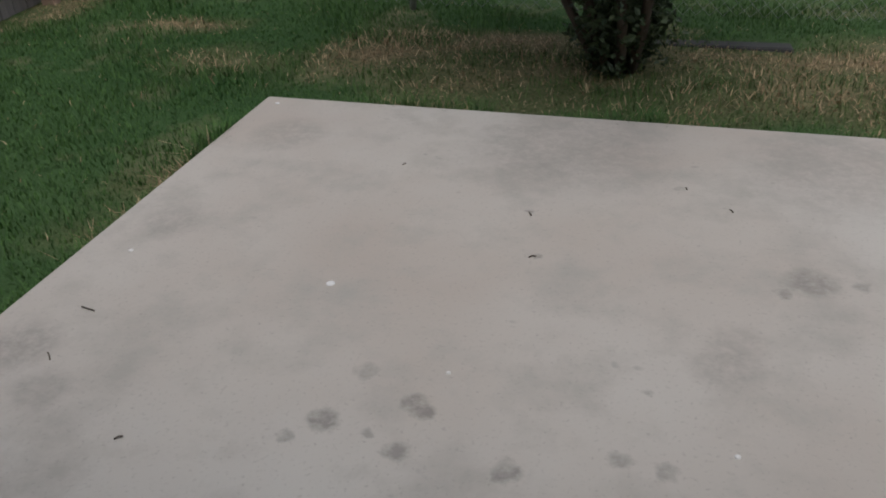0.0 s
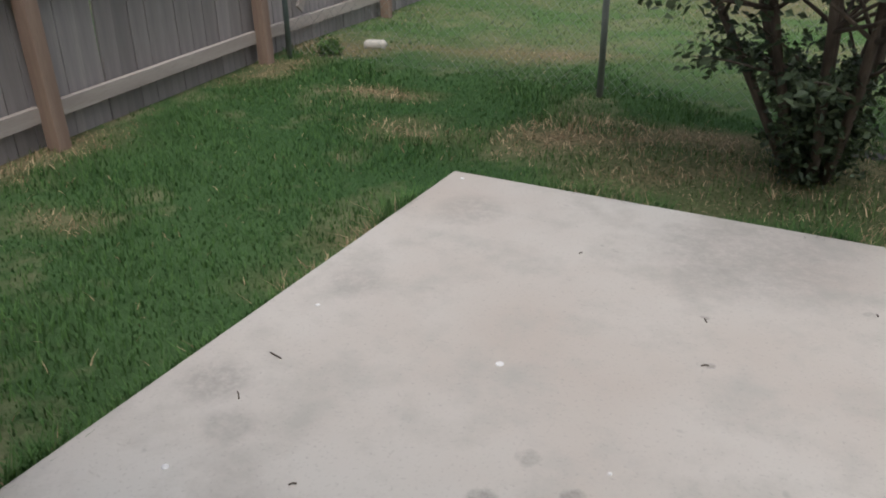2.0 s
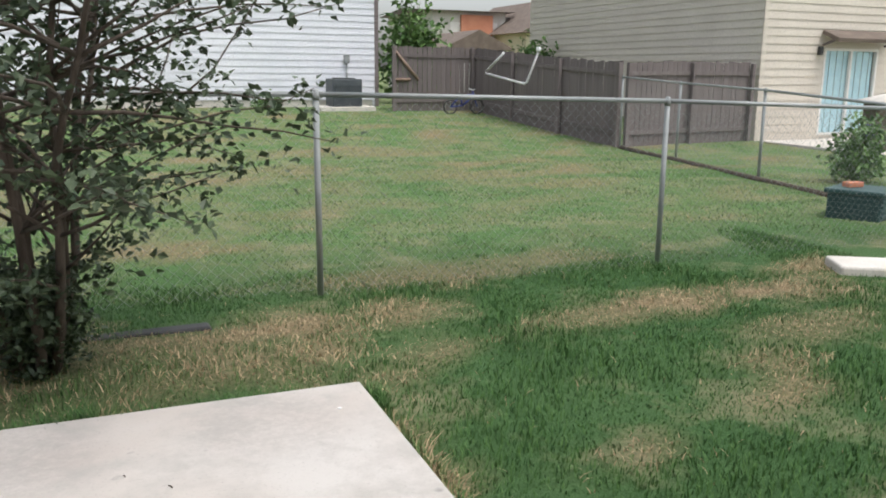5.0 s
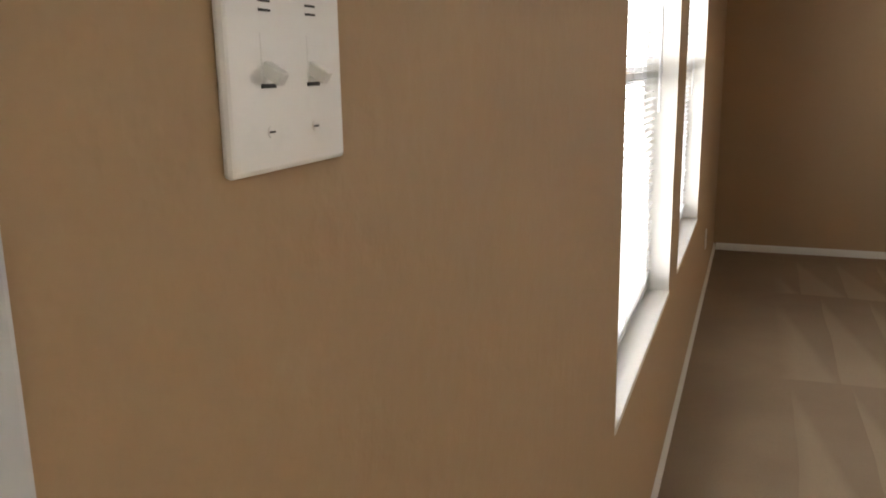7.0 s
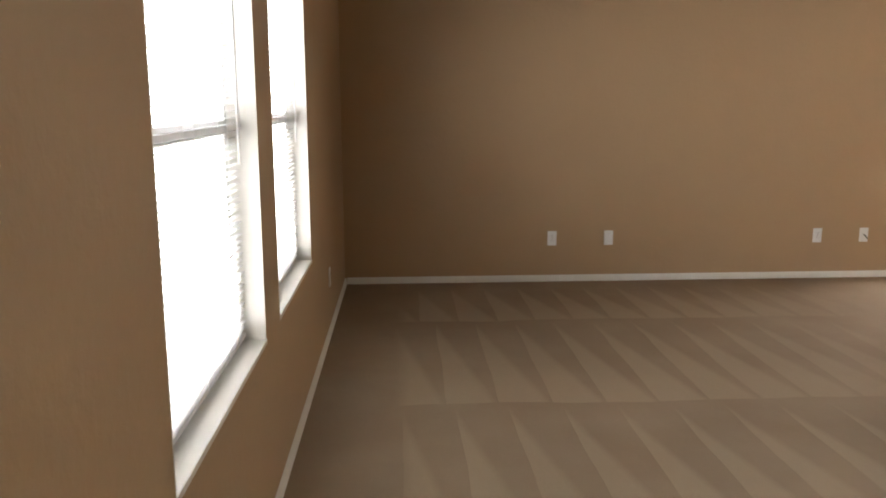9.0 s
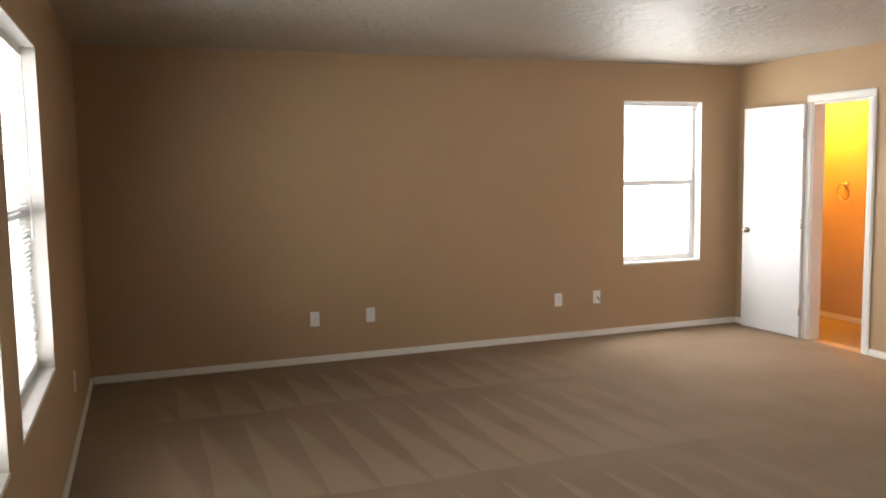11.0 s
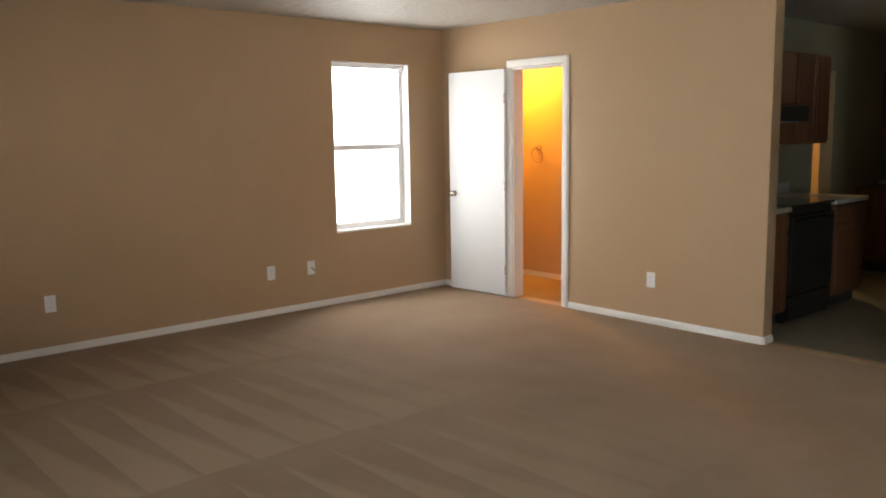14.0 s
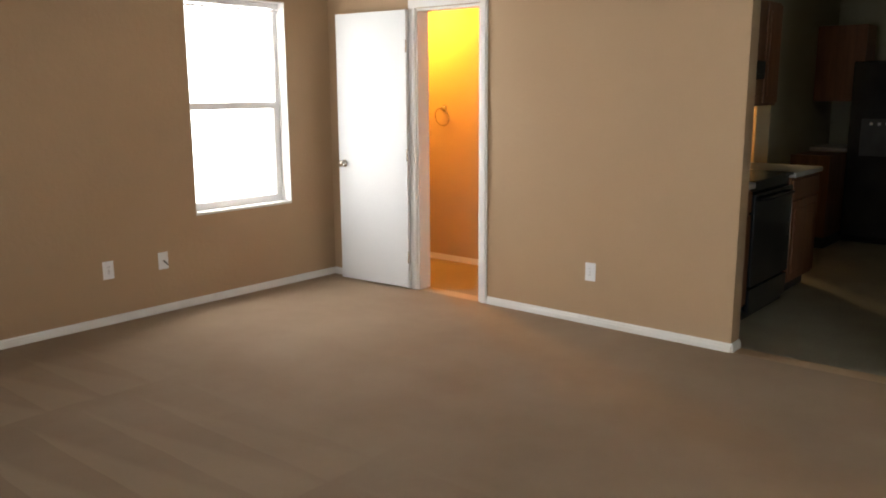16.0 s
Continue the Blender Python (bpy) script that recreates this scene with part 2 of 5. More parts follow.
def concrete_mat():
    m, n, l, b = shader("patio_concrete", (0.5, 0.48, 0.45), 0.85, spec=0.3)
    big, mid, fine, speck = noise_node(n, l, 0.7, 4), noise_node(n, l, 4, 5, 0.65), noise_node(n, l, 90, 4), noise_node(n, l, 9, 2)
    k = mix(n, l, (0.475, 0.43, 0.39), (0.56, 0.54, 0.51), ramp(n, l, big.outputs[0], 0.35, 0.62))
    k = mix(n, l, k, (0.42, 0.40, 0.37), ramp(n, l, mid.outputs[0], 0.47, 0.70))
    k = mix(n, l, k, (0.30, 0.285, 0.27), ramp(n, l, speck.outputs[0], 0.72, 0.82))
    c = n.new("ShaderNodeTexCoord")
    # dried-water and boot stains with their own outlines, and the tree's painted shade: place and radius
    blotch = noise_node(n, l, 26, 4, 0.7)
    wv = noise_node(n, l, 12, 5, 0.7)
    wobbled = mix(n, l, c.outputs["Object"], wv.outputs["Color"], 0.07)
    for px, py, r, dark in STAINS_AND_SHADE:
        d = n.new("ShaderNodeVectorMath")
        d.operation = "DISTANCE"
        l.new(wobbled, d.inputs[0])
        d.inputs[1].default_value = (px * 0.93 + 0.035, py * 0.93 + 0.035, 0.035 - 0.074)
        f = math_node(n, l, "MULTIPLY", math_node(n, l, "SUBTRACT", 1.0, math_node(n, l, "DIVIDE", d.outputs["Value"], r * 0.85), True), 2.0, True)
        f = math_node(n, l, "MULTIPLY", f, dark * 0.75)
        f = math_node(n, l, "MULTIPLY", f, ramp(n, l, blotch.outputs[0], 0.22, 0.58))
        k = mix(n, l, k, (0.22, 0.205, 0.19), f)
    k = mix(n, l, k, (0.33, 0.31, 0.29), ramp(n, l, fine.outputs[0], 0.58, 0.9))
    l.new(k, b.inputs["Base Color"])
    bump(n, l, b, fine.outputs[0], 0.25, 0.002)
    return m


# first entry is the tree's shade, painted as a large blotch
STAINS_AND_SHADE = [(-1.20, 3.0, 0.5, 0.4), (-0.2, 3.0, 0.5, 0.35), (-2.31, 2.94, 0.2, 0.4), (-2.39, 2.17, 0.13, 0.4), (-2.42, 1.49, 0.14, 0.6), (-2.25, 1.35, 0.10, 0.4),
          (-0.40, 2.23, 0.10, 0.8), (-0.48, 2.16, 0.03, 0.9), (-0.27, 2.24, 0.035, 0.7), (-1.53, 1.41, 0.055, 1.0), (-1.34, 1.51, 0.04, 0.9), (-1.31, 1.48, 0.035, 1.0), (-1.33, 1.35, 0.045, 0.9),
          (-1.09, 1.35, 0.045, 1.0), (-0.86, 1.43, 0.035, 0.8), (-0.76, 1.42, 0.035, 0.7), (-1.59, 1.34, 0.025, 0.8), (-1.49, 1.59, 0.04, 0.6), (-1.42, 1.39, 0.025, 0.7), (-0.82, 1.67, 0.02, 0.8),
          (-0.64, 1.80, 0.12, 0.4), (-0.60, 1.91, 0.10, 0.35), (-1.24, 2.48, 0.02, 0.9), (-1.17, 2.21, 0.02, 0.8), (-0.77, 2.74, 0.025, 0.7)]
CONCRETE = concrete_mat()


def ground_mat():
    m, n, l, b = shader("lawn_soil", (0.07, 0.09, 0.03), 0.95, spec=0.1)
    big, mid, fine = noise_node(n, l, 0.35, 4), noise_node(n, l, 1.7, 5, 0.65), noise_node(n, l, 45, 4, 0.7)
    k = mix(n, l, (0.042, 0.098, 0.034), (0.075, 0.14, 0.055), ramp(n, l, big.outputs[0], 0.35, 0.65))
    k = mix(n, l, k, (0.29, 0.26, 0.16), ramp(n, l, mid.outputs[0], 0.53, 0.78))
    k = mix(n, l, k, (0.05, 0.075, 0.03), ramp(n, l, fine.outputs[0], 0.58, 0.9))
    cc, sy = n.new("ShaderNodeTexCoord"), n.new("ShaderNodeSeparateXYZ")
    l.new(cc.outputs["Object"], sy.inputs[0])
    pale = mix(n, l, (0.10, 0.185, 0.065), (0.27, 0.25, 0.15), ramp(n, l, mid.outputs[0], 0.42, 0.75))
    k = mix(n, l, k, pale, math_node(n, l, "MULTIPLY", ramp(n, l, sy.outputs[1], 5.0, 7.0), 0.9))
    at = n.new("ShaderNodeAttribute")
    at.attribute_name = "dry"
    k = mix(n, l, k, mix(n, l, (0.34, 0.25, 0.155), (0.12, 0.088, 0.055), ramp(n, l, fine.outputs[0], 0.42, 0.62)), math_node(n, l, "MULTIPLY", at.outputs["Fac"], 0.85))
    l.new(k, b.inputs["Base Color"])
    bump(n, l, b, fine.outputs[0], 0.8, 0.03)
    return m


GROUND = ground_mat()


def grass_mat(name, lo, hi, patch):
    m, n, l, b = shader(name, (0.06, 0.13, 0.03), 0.6, spec=0.25)
    geo = n.new("ShaderNodeNewGeometry")
    at = n.new("ShaderNodeAttribute")
    at.attribute_name = "dry"
    big = noise_node(n, l, 0.5, 3)
    k = mix(n, l, lo, hi, geo.outputs["Random Per Island"])
    k = mix(n, l, k, patch, math_node(n, l, "MULTIPLY", ramp(n, l, big.outputs[0], 0.45, 0.7), 0.5))
    straw = mix(n, l, (0.20, 0.135, 0.075), (0.60, 0.46, 0.29), geo.outputs["Random Per Island"])
    l.new(mix(n, l, k, straw, at.outputs["Fac"]), b.inputs["Base Color"])
    return m


GRASS = grass_mat("grass_blade", (0.022, 0.076, 0.018), (0.095, 0.195, 0.052), (0.10, 0.20, 0.06))
GRASS_PALE = grass_mat("mown_grass_blade", (0.075, 0.16, 0.052), (0.165, 0.25, 0.095), (0.22, 0.26, 0.13))


def leaf_mat(name, a, c):
    m, n, l, b = shader(name, a, 0.5, spec=0.35)
    geo = n.new("ShaderNodeNewGeometry")
    l.new(mix(n, l, a, c, geo.outputs["Random Per Island"]), b.inputs["Base Color"])
    return m


LEAF = leaf_mat("shrub_leaf", (0.026, 0.046, 0.023), (0.076, 0.108, 0.054))
LEAF2 = leaf_mat("bright_leaf", (0.05, 0.12, 0.03), (0.16, 0.27, 0.08))
DARKLEAF = leaf_mat("dark_leaf", (0.02, 0.028, 0.02), (0.06, 0.07, 0.05))


# ---- mesh helpers ----
def box(bm, x0, x1, y0, y1, z0, z1, bevel=0.0, m=None):
    r = bmesh.ops.create_cube(bm, size=1.0)
    vs = r["verts"]
    for v in vs:
        v.co = Vector(((x0 + x1) / 2 + v.co.x * (x1 - x0), (y0 + y1) / 2 + v.co.y * (y1 - y0), (z0 + z1) / 2 + v.co.z * (z1 - z0)))
    if bevel:
        es = list({e for v in vs for e in v.link_edges})
        r = bmesh.ops.bevel(bm, geom=es, offset=bevel, segments=2, affect="EDGES", profile=0.5)
        vs = list({v for f in r["faces"] for v in f.verts} | {v for v in vs if v.is_valid})
    if m:
        for v in vs:
            v.co = m @ v.co
    return bm


def tube(bm, pts, radii, sides=8, cap=True):
    """A round bar through pts; radii one number or one per point."""
    pts = [Vector(p) for p in pts]
    if isinstance(radii, (int, float)):
        radii = [radii] * len(pts)
    rings = []
    for i, p in enumerate(pts):
        d = (pts[min(i + 1, len(pts) - 1)] - pts[max(i - 1, 0)]).normalized()
        side = d.cross(Vector((0, 0, 1)) if abs(d.z) < 0.9 else Vector((1, 0, 0))).normalized()
        up = side.cross(d)
        rings.append([bm.verts.new(p + (side * math.cos(a) + up * math.sin(a)) * radii[i]) for a in [2 * math.pi * k / sides for k in range(sides)]])
    for a, b in zip(rings, rings[1:]):
        for k in range(sides):
            f = bm.faces.new((a[k], a[(k + 1) % sides], b[(k + 1) % sides], b[k]))
            f.smooth = True
    if cap:
        bm.faces.new(rings[0][::-1])
        bm.faces.new(rings[-1])
    return bm


def part(name, bm, material, parent=None, label=""):
    me = bpy.data.meshes.new(name)
    bmesh.ops.recalc_face_normals(bm, faces=bm.faces)
    bm.to_mesh(me)
    bm.free()
    me.materials.append(material)
    ob = new(name, me)
    if parent is not None:
        ob.parent = parent
        ob.matrix_parent_inverse = parent.matrix_basis.inverted()
    if label:
        tagged(ob, label)
    return ob


def B(*a, **k):
    return box(bmesh.new(), *a, **k)


def T(*a, **k):
    return tube(bmesh.new(), *a, **k)


def empty(name, loc, label, category, group="", kind=""):
    ob = new(name)
    ob.empty_display_size = 0.1
    ob.matrix_basis = Matrix.Translation(loc)
    return tagged(ob, label, category, group, kind)


def structure(name, bm, material, label, category="wall"):
    return tagged(part(name, bm, material), label, category, kind="structure")


def shared(name, mesh, parent, m, label=""):
    """One more piece on a mesh that alike pieces share."""
    ob = new(name, mesh)
    ob.parent = parent
    ob.matrix_parent_inverse = parent.matrix_basis.inverted()
    ob.matrix_basis = m
    if label:
        tagged(ob, label)
    return ob


def mesh_of(name, bm, material):
    me = bpy.data.meshes.new(name)
    bmesh.ops.recalc_face_normals(bm, faces=bm.faces)
    bm.to_mesh(me)
    bm.free()
    me.materials.append(material)
    return me


def ground_z(x, y):
    """Height of the ground: level by the house, a shallow dip in the next yard, then up to the far house."""
    pts = ((-1e4, -0.17), (5.2, -0.17), (14, -0.30), (16.5, -0.25), (22.5, 0.14), (24, 0.22), (1e4, 0.22))
    for (a, za), (b, zb) in zip(pts, pts[1:]):
        if y <= b:
            base = za + (zb - za) * (y - a) / (b - a)
            break
    near = max(0.0, 1 - abs(y - 14) / 30)
    return base + 0.025 * near * noise.noise((x * 0.8, y * 0.8, 0.3)) + 0.05 * mound(x, y)


def mound(x, y):
    return max(0.0, 1 - ((x + 1.1) / 1.9) ** 2 - ((y - 4.15) / 0.6) ** 2)


DRY = [(-2.45, 4.15, 0.38, 0.24, 1.0), (-1.85, 4.45, 0.55, 0.22, 0.8), (-1.75, 3.85, 0.4, 0.18, 0.7), (-1.2, 4.1, 1.5, 0.6, 0.42), (-0.5, 4.4, 0.6, 0.2, 0.75), (0.15, 4.45, 0.45, 0.38, 0.9), (0.2, 3.95, 0.22, 0.25, 0.85),
       (-0.3, 3.9, 0.7, 0.4, 0.5), (0.9, 4.5, 0.4, 0.3, 0.75), (0.8, 3.85, 0.3, 0.12, 0.8), (0.42, 3.43, 0.2, 0.15, 0.7), (-3.75, 4.6, 0.35, 0.12, 0.8), (-3.0, 4.05, 0.22, 0.1, 0.7), (-4.85, 4.7, 0.25, 0.35, 0.7),
       (2.0, 4.05, 0.5, 0.18, 0.7), (2.7, 4.15, 0.5, 0.25, 0.95), (3.6, 4.2, 0.55, 0.25, 1.0), (2.25, 2.69, 0.22, 0.12, 0.8), (3.1, 3.4, 0.4, 0.18, 0.6), (1.2, 2.4, 0.2, 0.12, 0.5), (4.5, 4.6, 0.5, 0.25, 0.8),
       (-4.9, 5.6, 0.5, 0.35, 0.7), (-3.6, 6.0, 0.6, 0.3, 0.7), (-3.0, 6.2, 0.4, 0.2, 0.8), (-2.66, 2.4, 0.05, 0.35, 0.9),
       (-4.0, 2.2, 0.25, 0.1, 0.5), (-4.75, 2.7, 0.22, 0.6, 0.7), (2.4, 3.0, 0.3, 0.15, 0.6), (3.3, 3.5, 0.35, 0.2, 0.5), (0.33, 2.5, 0.05, 0.5, 0.7),
       (-0.4, 7.0, 0.8, 0.4, 0.8), (1.2, 8.6, 0.7, 0.4, 0.5), (4.4, 11.5, 1.4, 0.7, 0.6), (2.0, 13.0, 1.0, 0.5, 0.6), (5.2, 10.0, 0.9, 0.5, 0.6), (-1.5, 10.0, 1.6, 0.8, 0.5), (0.4, 12.0, 1.5, 0.6, 0.45), (3.8, 15.5, 2.0, 0.8, 0.5),
       (-3.2, 4.0, 0.4, 0.15, 0.5), (2.5, 5.6, 0.8, 0.3, 0.5), (1.4, 5.4, 0.8, 0.35, 0.6)]


def dryness(x, y):
    s = 0.0
    k = 0.6 * noise.noise((x * 2.3, y * 3.5, 4.0)) + 0.65 * noise.noise((x * 7, y * 10, 1.0))
    for cx, cy, rx, ry, amt in DRY:
        q = 1.25 - math.hypot((x - cx) / rx, (y - cy) / ry) + k
        if q > 0:
            s = max(s, min(1.0, q * 1.6) * amt)
    far = max(0.0, min(1.0, (y - 5) / 6)) * max(0.0, noise.noise((x * 0.7, y * 1.1, 9.0)) * 1.7)
    return min(1.0, max(s, far * 0.8))


# ---- the ground ----
def build_ground():
    xs = [-900, -300, -100, -50, -30, -18, -12] + [-9 + 0.3 * i for i in range(0, 91)] + [21, 25, 32, 50, 100, 300, 900]
    ys = [-900, -300, -100, -40, -20, -12, -6, -2, -0.5] + [0.0 + 0.22 * i for i in range(0, 120)] + [28, 32, 40, 60, 120, 400, 1500]
    verts, dry = [], []
    for y in ys:
        for x in xs:
            inside = -4.2 < x < 8 and -11.2 < y < 0.1
            verts.append((x, y, -0.3 if inside or (y < 0 and abs(x) < 20) else ground_z(x, y)))
            dry.append(dryness(x, y) if -9 < x < 18 and 0 <= y < 27 else 0.2)
    w = len(xs)
    faces = [(j * w + i, j * w + i + 1, (j + 1) * w + i + 1, (j + 1) * w + i) for j in range(len(ys) - 1) for i in range(w - 1)]
    me = bpy.data.meshes.new("ground")
    me.from_pydata(verts, [], faces)
    a = me.attributes.new("dry", "FLOAT", "POINT")
    a.data.foreach_set("value", dry)
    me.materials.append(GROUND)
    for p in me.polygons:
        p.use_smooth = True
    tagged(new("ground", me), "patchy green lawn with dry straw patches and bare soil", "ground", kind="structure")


build_ground()

# patio slab, with a softened edge, laid against the house
PX0, PX1, PY0, PY1, PZ = -2.585, 0.268, 0.146, 3.325, -0.08
tagged(part("patio_slab", B(PX0, PX1, PY0, PY1, -0.34, PZ, bevel=0.012), CONCRETE), "weathered pale concrete patio slab with grey stains, painted tree shade and paint spots", "patio", kind="structure")

# ---- the house: walls with openings ----
DX0, DX1, DH = -2.02, -0.37, 2.06      # patio door opening


def wall_x(name, x0, x1, y0, y1, z0, z1, holes, material, label):
    """A wall along x, from y0 to y1 thick, with holes (xa, xb, za, zb)."""
    bm = bmesh.new()
    cuts = sorted({x0, x1, *[h[0] for h in holes], *[h[1] for h in holes]})
    for a, b in zip(cuts, cuts[1:]):
        zs = [z0]
        for h in holes:
            if h[0] <= a and b <= h[1]:
                if h[2] > z0 + 1e-4:
                    box(bm, a, b, y0, y1, z0, h[2])
                zs = [h[3]]
        if zs[0] < z1:
            box(bm, a, b, y0, y1, zs[0], z1)
    bmesh.ops.remove_doubles(bm, verts=bm.verts, dist=1e-5)
    return structure(name, bm, material, label)


def wall_y(name, x0, x1, y0, y1, z0, z1, holes, material, label):
    bm = bmesh.new()
    cuts = sorted({y0, y1, *[h[0] for h in holes], *[h[1] for h in holes]})
    for a, b in zip(cuts, cuts[1:]):
        start = z0
        for h in holes:
            if h[0] <= a and b <= h[1]:
                if h[2] > z0 + 1e-4:
                    box(bm, x0, x1, a, b, z0, h[2])
                start = h[3]
        if start < z1:
            box(bm, x0, x1, a, b, start, z1)
    bmesh.ops.remove_doubles(bm, verts=bm.verts, dist=1e-5)
    return structure(name, bm, material, label)


XW = -4.0
OPX0, OPX1 = 1.785, 2.667                # opening to the kitchen
BX0, BX1, BH = 4.48, 5.075, 2.06       # bathroom door opening
wall_x("wall_north", XW - 0.14, XE + 0.14, 0.0, 0.14, -0.3, CEIL, [(DX0, DX1, 0.0, DH), (*W1, *WZ), (*W2, *WZ)], WALL, "tan textured drywall with two windows and a patio door")
wall_y("wall_east", XE, XE + 0.14, YS - 1.2, 0.0, -0.3, CEIL, [(*W3, *W3Z)], WALL, "plain tan textured drywall with one window")
wall_x("wall_south", XW, XE, YS - 0.12, YS, -0.3, CEIL, [(OPX0, OPX1, 0.0, CEIL), (BX0, BX1, 0.0, BH)], WALL, "tan textured drywall with a bathroom door and kitchen opening")
wall_y("wall_west", XW - 0.14, XW, -11.0, 0.0, -0.3, CEIL, [], WALL, "plain tan textured drywall")
structure("floor", B(XW, XE, YS, 0.0, -0.3, 0.0), CARPET, "beige cut-pile carpet with rows of vacuum marks", "floor")
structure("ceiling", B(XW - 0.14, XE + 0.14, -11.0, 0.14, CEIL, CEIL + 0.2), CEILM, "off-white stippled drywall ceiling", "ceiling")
# door threshold
structure("threshold", B(DX0 + 0.002, DX1 - 0.002, 0.001, 0.144, -0.05, 0.012, bevel=0.004), FRAME, "grey metal door sill", "sill")

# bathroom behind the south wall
wall_x("wall_bath_south", 4.0, XE + 0.14, -7.05, -6.82, -0.3, CEIL, [], LITWALL, "tan textured bathroom drywall")
wall_y("wall_bath_west", 3.88, 4.0, -7.05, YS - 0.12, -0.3, CEIL, [], LITWALL, "tan textured bathroom drywall")
structure("floor_bath", B(4.0, XE, -6.82, YS - 0.12, -0.3, -0.002), CARPET, "beige bathroom floor", "floor")
structure("floor_bath_threshold", B(BX0, BX1, YS - 0.12, YS - 0.0005, -0.3, -0.0015), CARPET, "beige carpet in the doorway", "floor")
# kitchen
KX, KY = 3.55, -10.7
wall_y("wall_kitchen_east", KX, KX + 0.12, KY, YS - 0.12, -0.3, CEIL, [(-8.84, -8.42, 0.0, 2.05)], KITWALL, "dim olive-tan kitchen drywall with a doorway")
wall_x("wall_kitchen_south", XW, 6.0, KY - 0.14, KY, -0.3, CEIL, [], KITWALL, "dim olive-tan kitchen drywall")
wall_y("wall_hall_east", 5.2, 5.3, KY, -7.05, -0.3, CEIL, [], LITWALL, "tan hall drywall in a lighter paint that looks lit")
# lighter paint over the olive wall, so the doorway looks lit
wall_x("wall_hall_south", KX + 0.12, 5.2, KY, KY + 0.06, -0.3, CEIL, [], LITWALL, "tan hall drywall in a lighter paint that looks lit")
structure("floor_kitchen", B(XW, KX, KY, YS - 0.12, -0.3, -0.003), VINYL, "worn olive-beige vinyl kitchen floor", "floor")
structure("floor_hall", B(KX, 5.2, KY, -7.05, -0.3, -0.003), VINYL, "worn beige vinyl hall floor", "floor")
structure("floor_opening", B(OPX0, OPX1, YS - 0.12, YS, -0.3, -0.0015), VINYL, "vinyl floor in the kitchen opening", "floor")


def board_profile(bm, length, h=0.053, d=0.013):
    """A moulded skirting along +x from 0, its back on y = 0, its front towards -y."""
    prof = [(0, 0), (-d, 0), (-d, h * 0.55), (-d * 0.75, h * 0.62), (-d * 0.75, h * 0.80), (-d * 0.4, h * 0.9), (-d * 0.3, h), (0, h)]
    a = [bm.verts.new((0, y, z)) for y, z in prof]
    b = [bm.verts.new((length, y, z)) for y, z in prof]
    k = len(prof)
    for i in range(k):
        bm.faces.new((a[i], a[(i + 1) % k], b[(i + 1) % k], b[i]))
    bm.faces.new(a)
    bm.faces.new(b[::-1])
    return bm


def baseboard(p, q):
    """From p to q; the room lies on the right-hand side of that way."""
    d = Vector(q) - Vector(p)
    ob = part("baseboard", board_profile(bmesh.new(), d.length), WHITE)
    ob.matrix_basis = pose(p[0], p[1], 0.001, 0, 0, math.degrees(math.atan2(d.y, d.x)))
    tagged(ob, "white moulded wooden baseboard along the carpet", "baseboard", kind="structure")


for p, q in (((-0.33, -0.001), (XE - 0.016, -0.001)), ((XW, -0.001), (DX0 - 0.04, -0.001)), ((XE - 0.001, -0.016), (XE - 0.001, YS + 0.016)), ((XE, YS + 0.001), (5.14, YS + 0.001)),
             ((4.415, YS + 0.001), (OPX1, YS + 0.001)), ((OPX0, YS + 0.001), (XW, YS + 0.001)), ((OPX1 - 0.001, YS), (OPX1 - 0.001, YS - 0.12)), ((OPX0 + 0.001, YS - 0.12), (OPX0 + 0.001, YS)), ((4.0, -6.819), (XE, -6.819))):
    baseboard(p, q)


# ---- windows: returns, sill, frame, sashes, blind ----
def build_window(number, width, z0, z1, m, label):
    """Built along x from 0, room side at y < 0, wall from y = 0 to 0.14."""
    h = z1 - z0
    w = tagged(new("window_%d" % number), label, "window", kind="structure")
    for nm, bb in (("reveal", (0.0, 0.008, 0.0, 0.1, 0.0, h)), ("reveal", (width - 0.008, width, 0.0, 0.1, 0.0, h)), ("reveal", (0.008, width - 0.008, 0.0, 0.1, h - 0.008, h))):
        part(nm, B(*bb), WHITE, w)
    part("window_sill", B(0.0005, width - 0.0005, -0.003, 0.1, 0.0, 0.018, bevel=0.003), WHITE, w, "white painted window sill")
    fr = part("window_frame", B(0, 0.04, 0.1, 0.138, 0, h), PLASTIC, w)
    for bb in ((width - 0.04, width, 0.1, 0.138, 0, h), (0.04, width - 0.04, 0.1, 0.138, 0, 0.07), (0.04, width - 0.04, 0.1, 0.138, h - 0.04, h)):
        part("frame_member", B(*bb), PLASTIC, w)
    part("meeting_rail", B(0.04, width - 0.04, 0.096, 0.13, h * 0.5 - 0.025, h * 0.5 + 0.025, bevel=0.004), PLASTIC, w)
    for x in (0.04, width - 0.062):
        part("sash_stile", B(x, x + 0.022, 0.1, 0.13, 0.07, h * 0.5 - 0.025), PLASTIC, w)
    for za, zb in ((0.07, h * 0.5 - 0.025), (h * 0.5 + 0.025, h - 0.04)):
        g = part("pane", B(0.04, width - 0.04, 0.116, 0.12, za, zb), GLASS, w)
        g.visible_shadow = False
    w.matrix_basis = m @ Matrix.Translation((0, 0, z0))
    return w


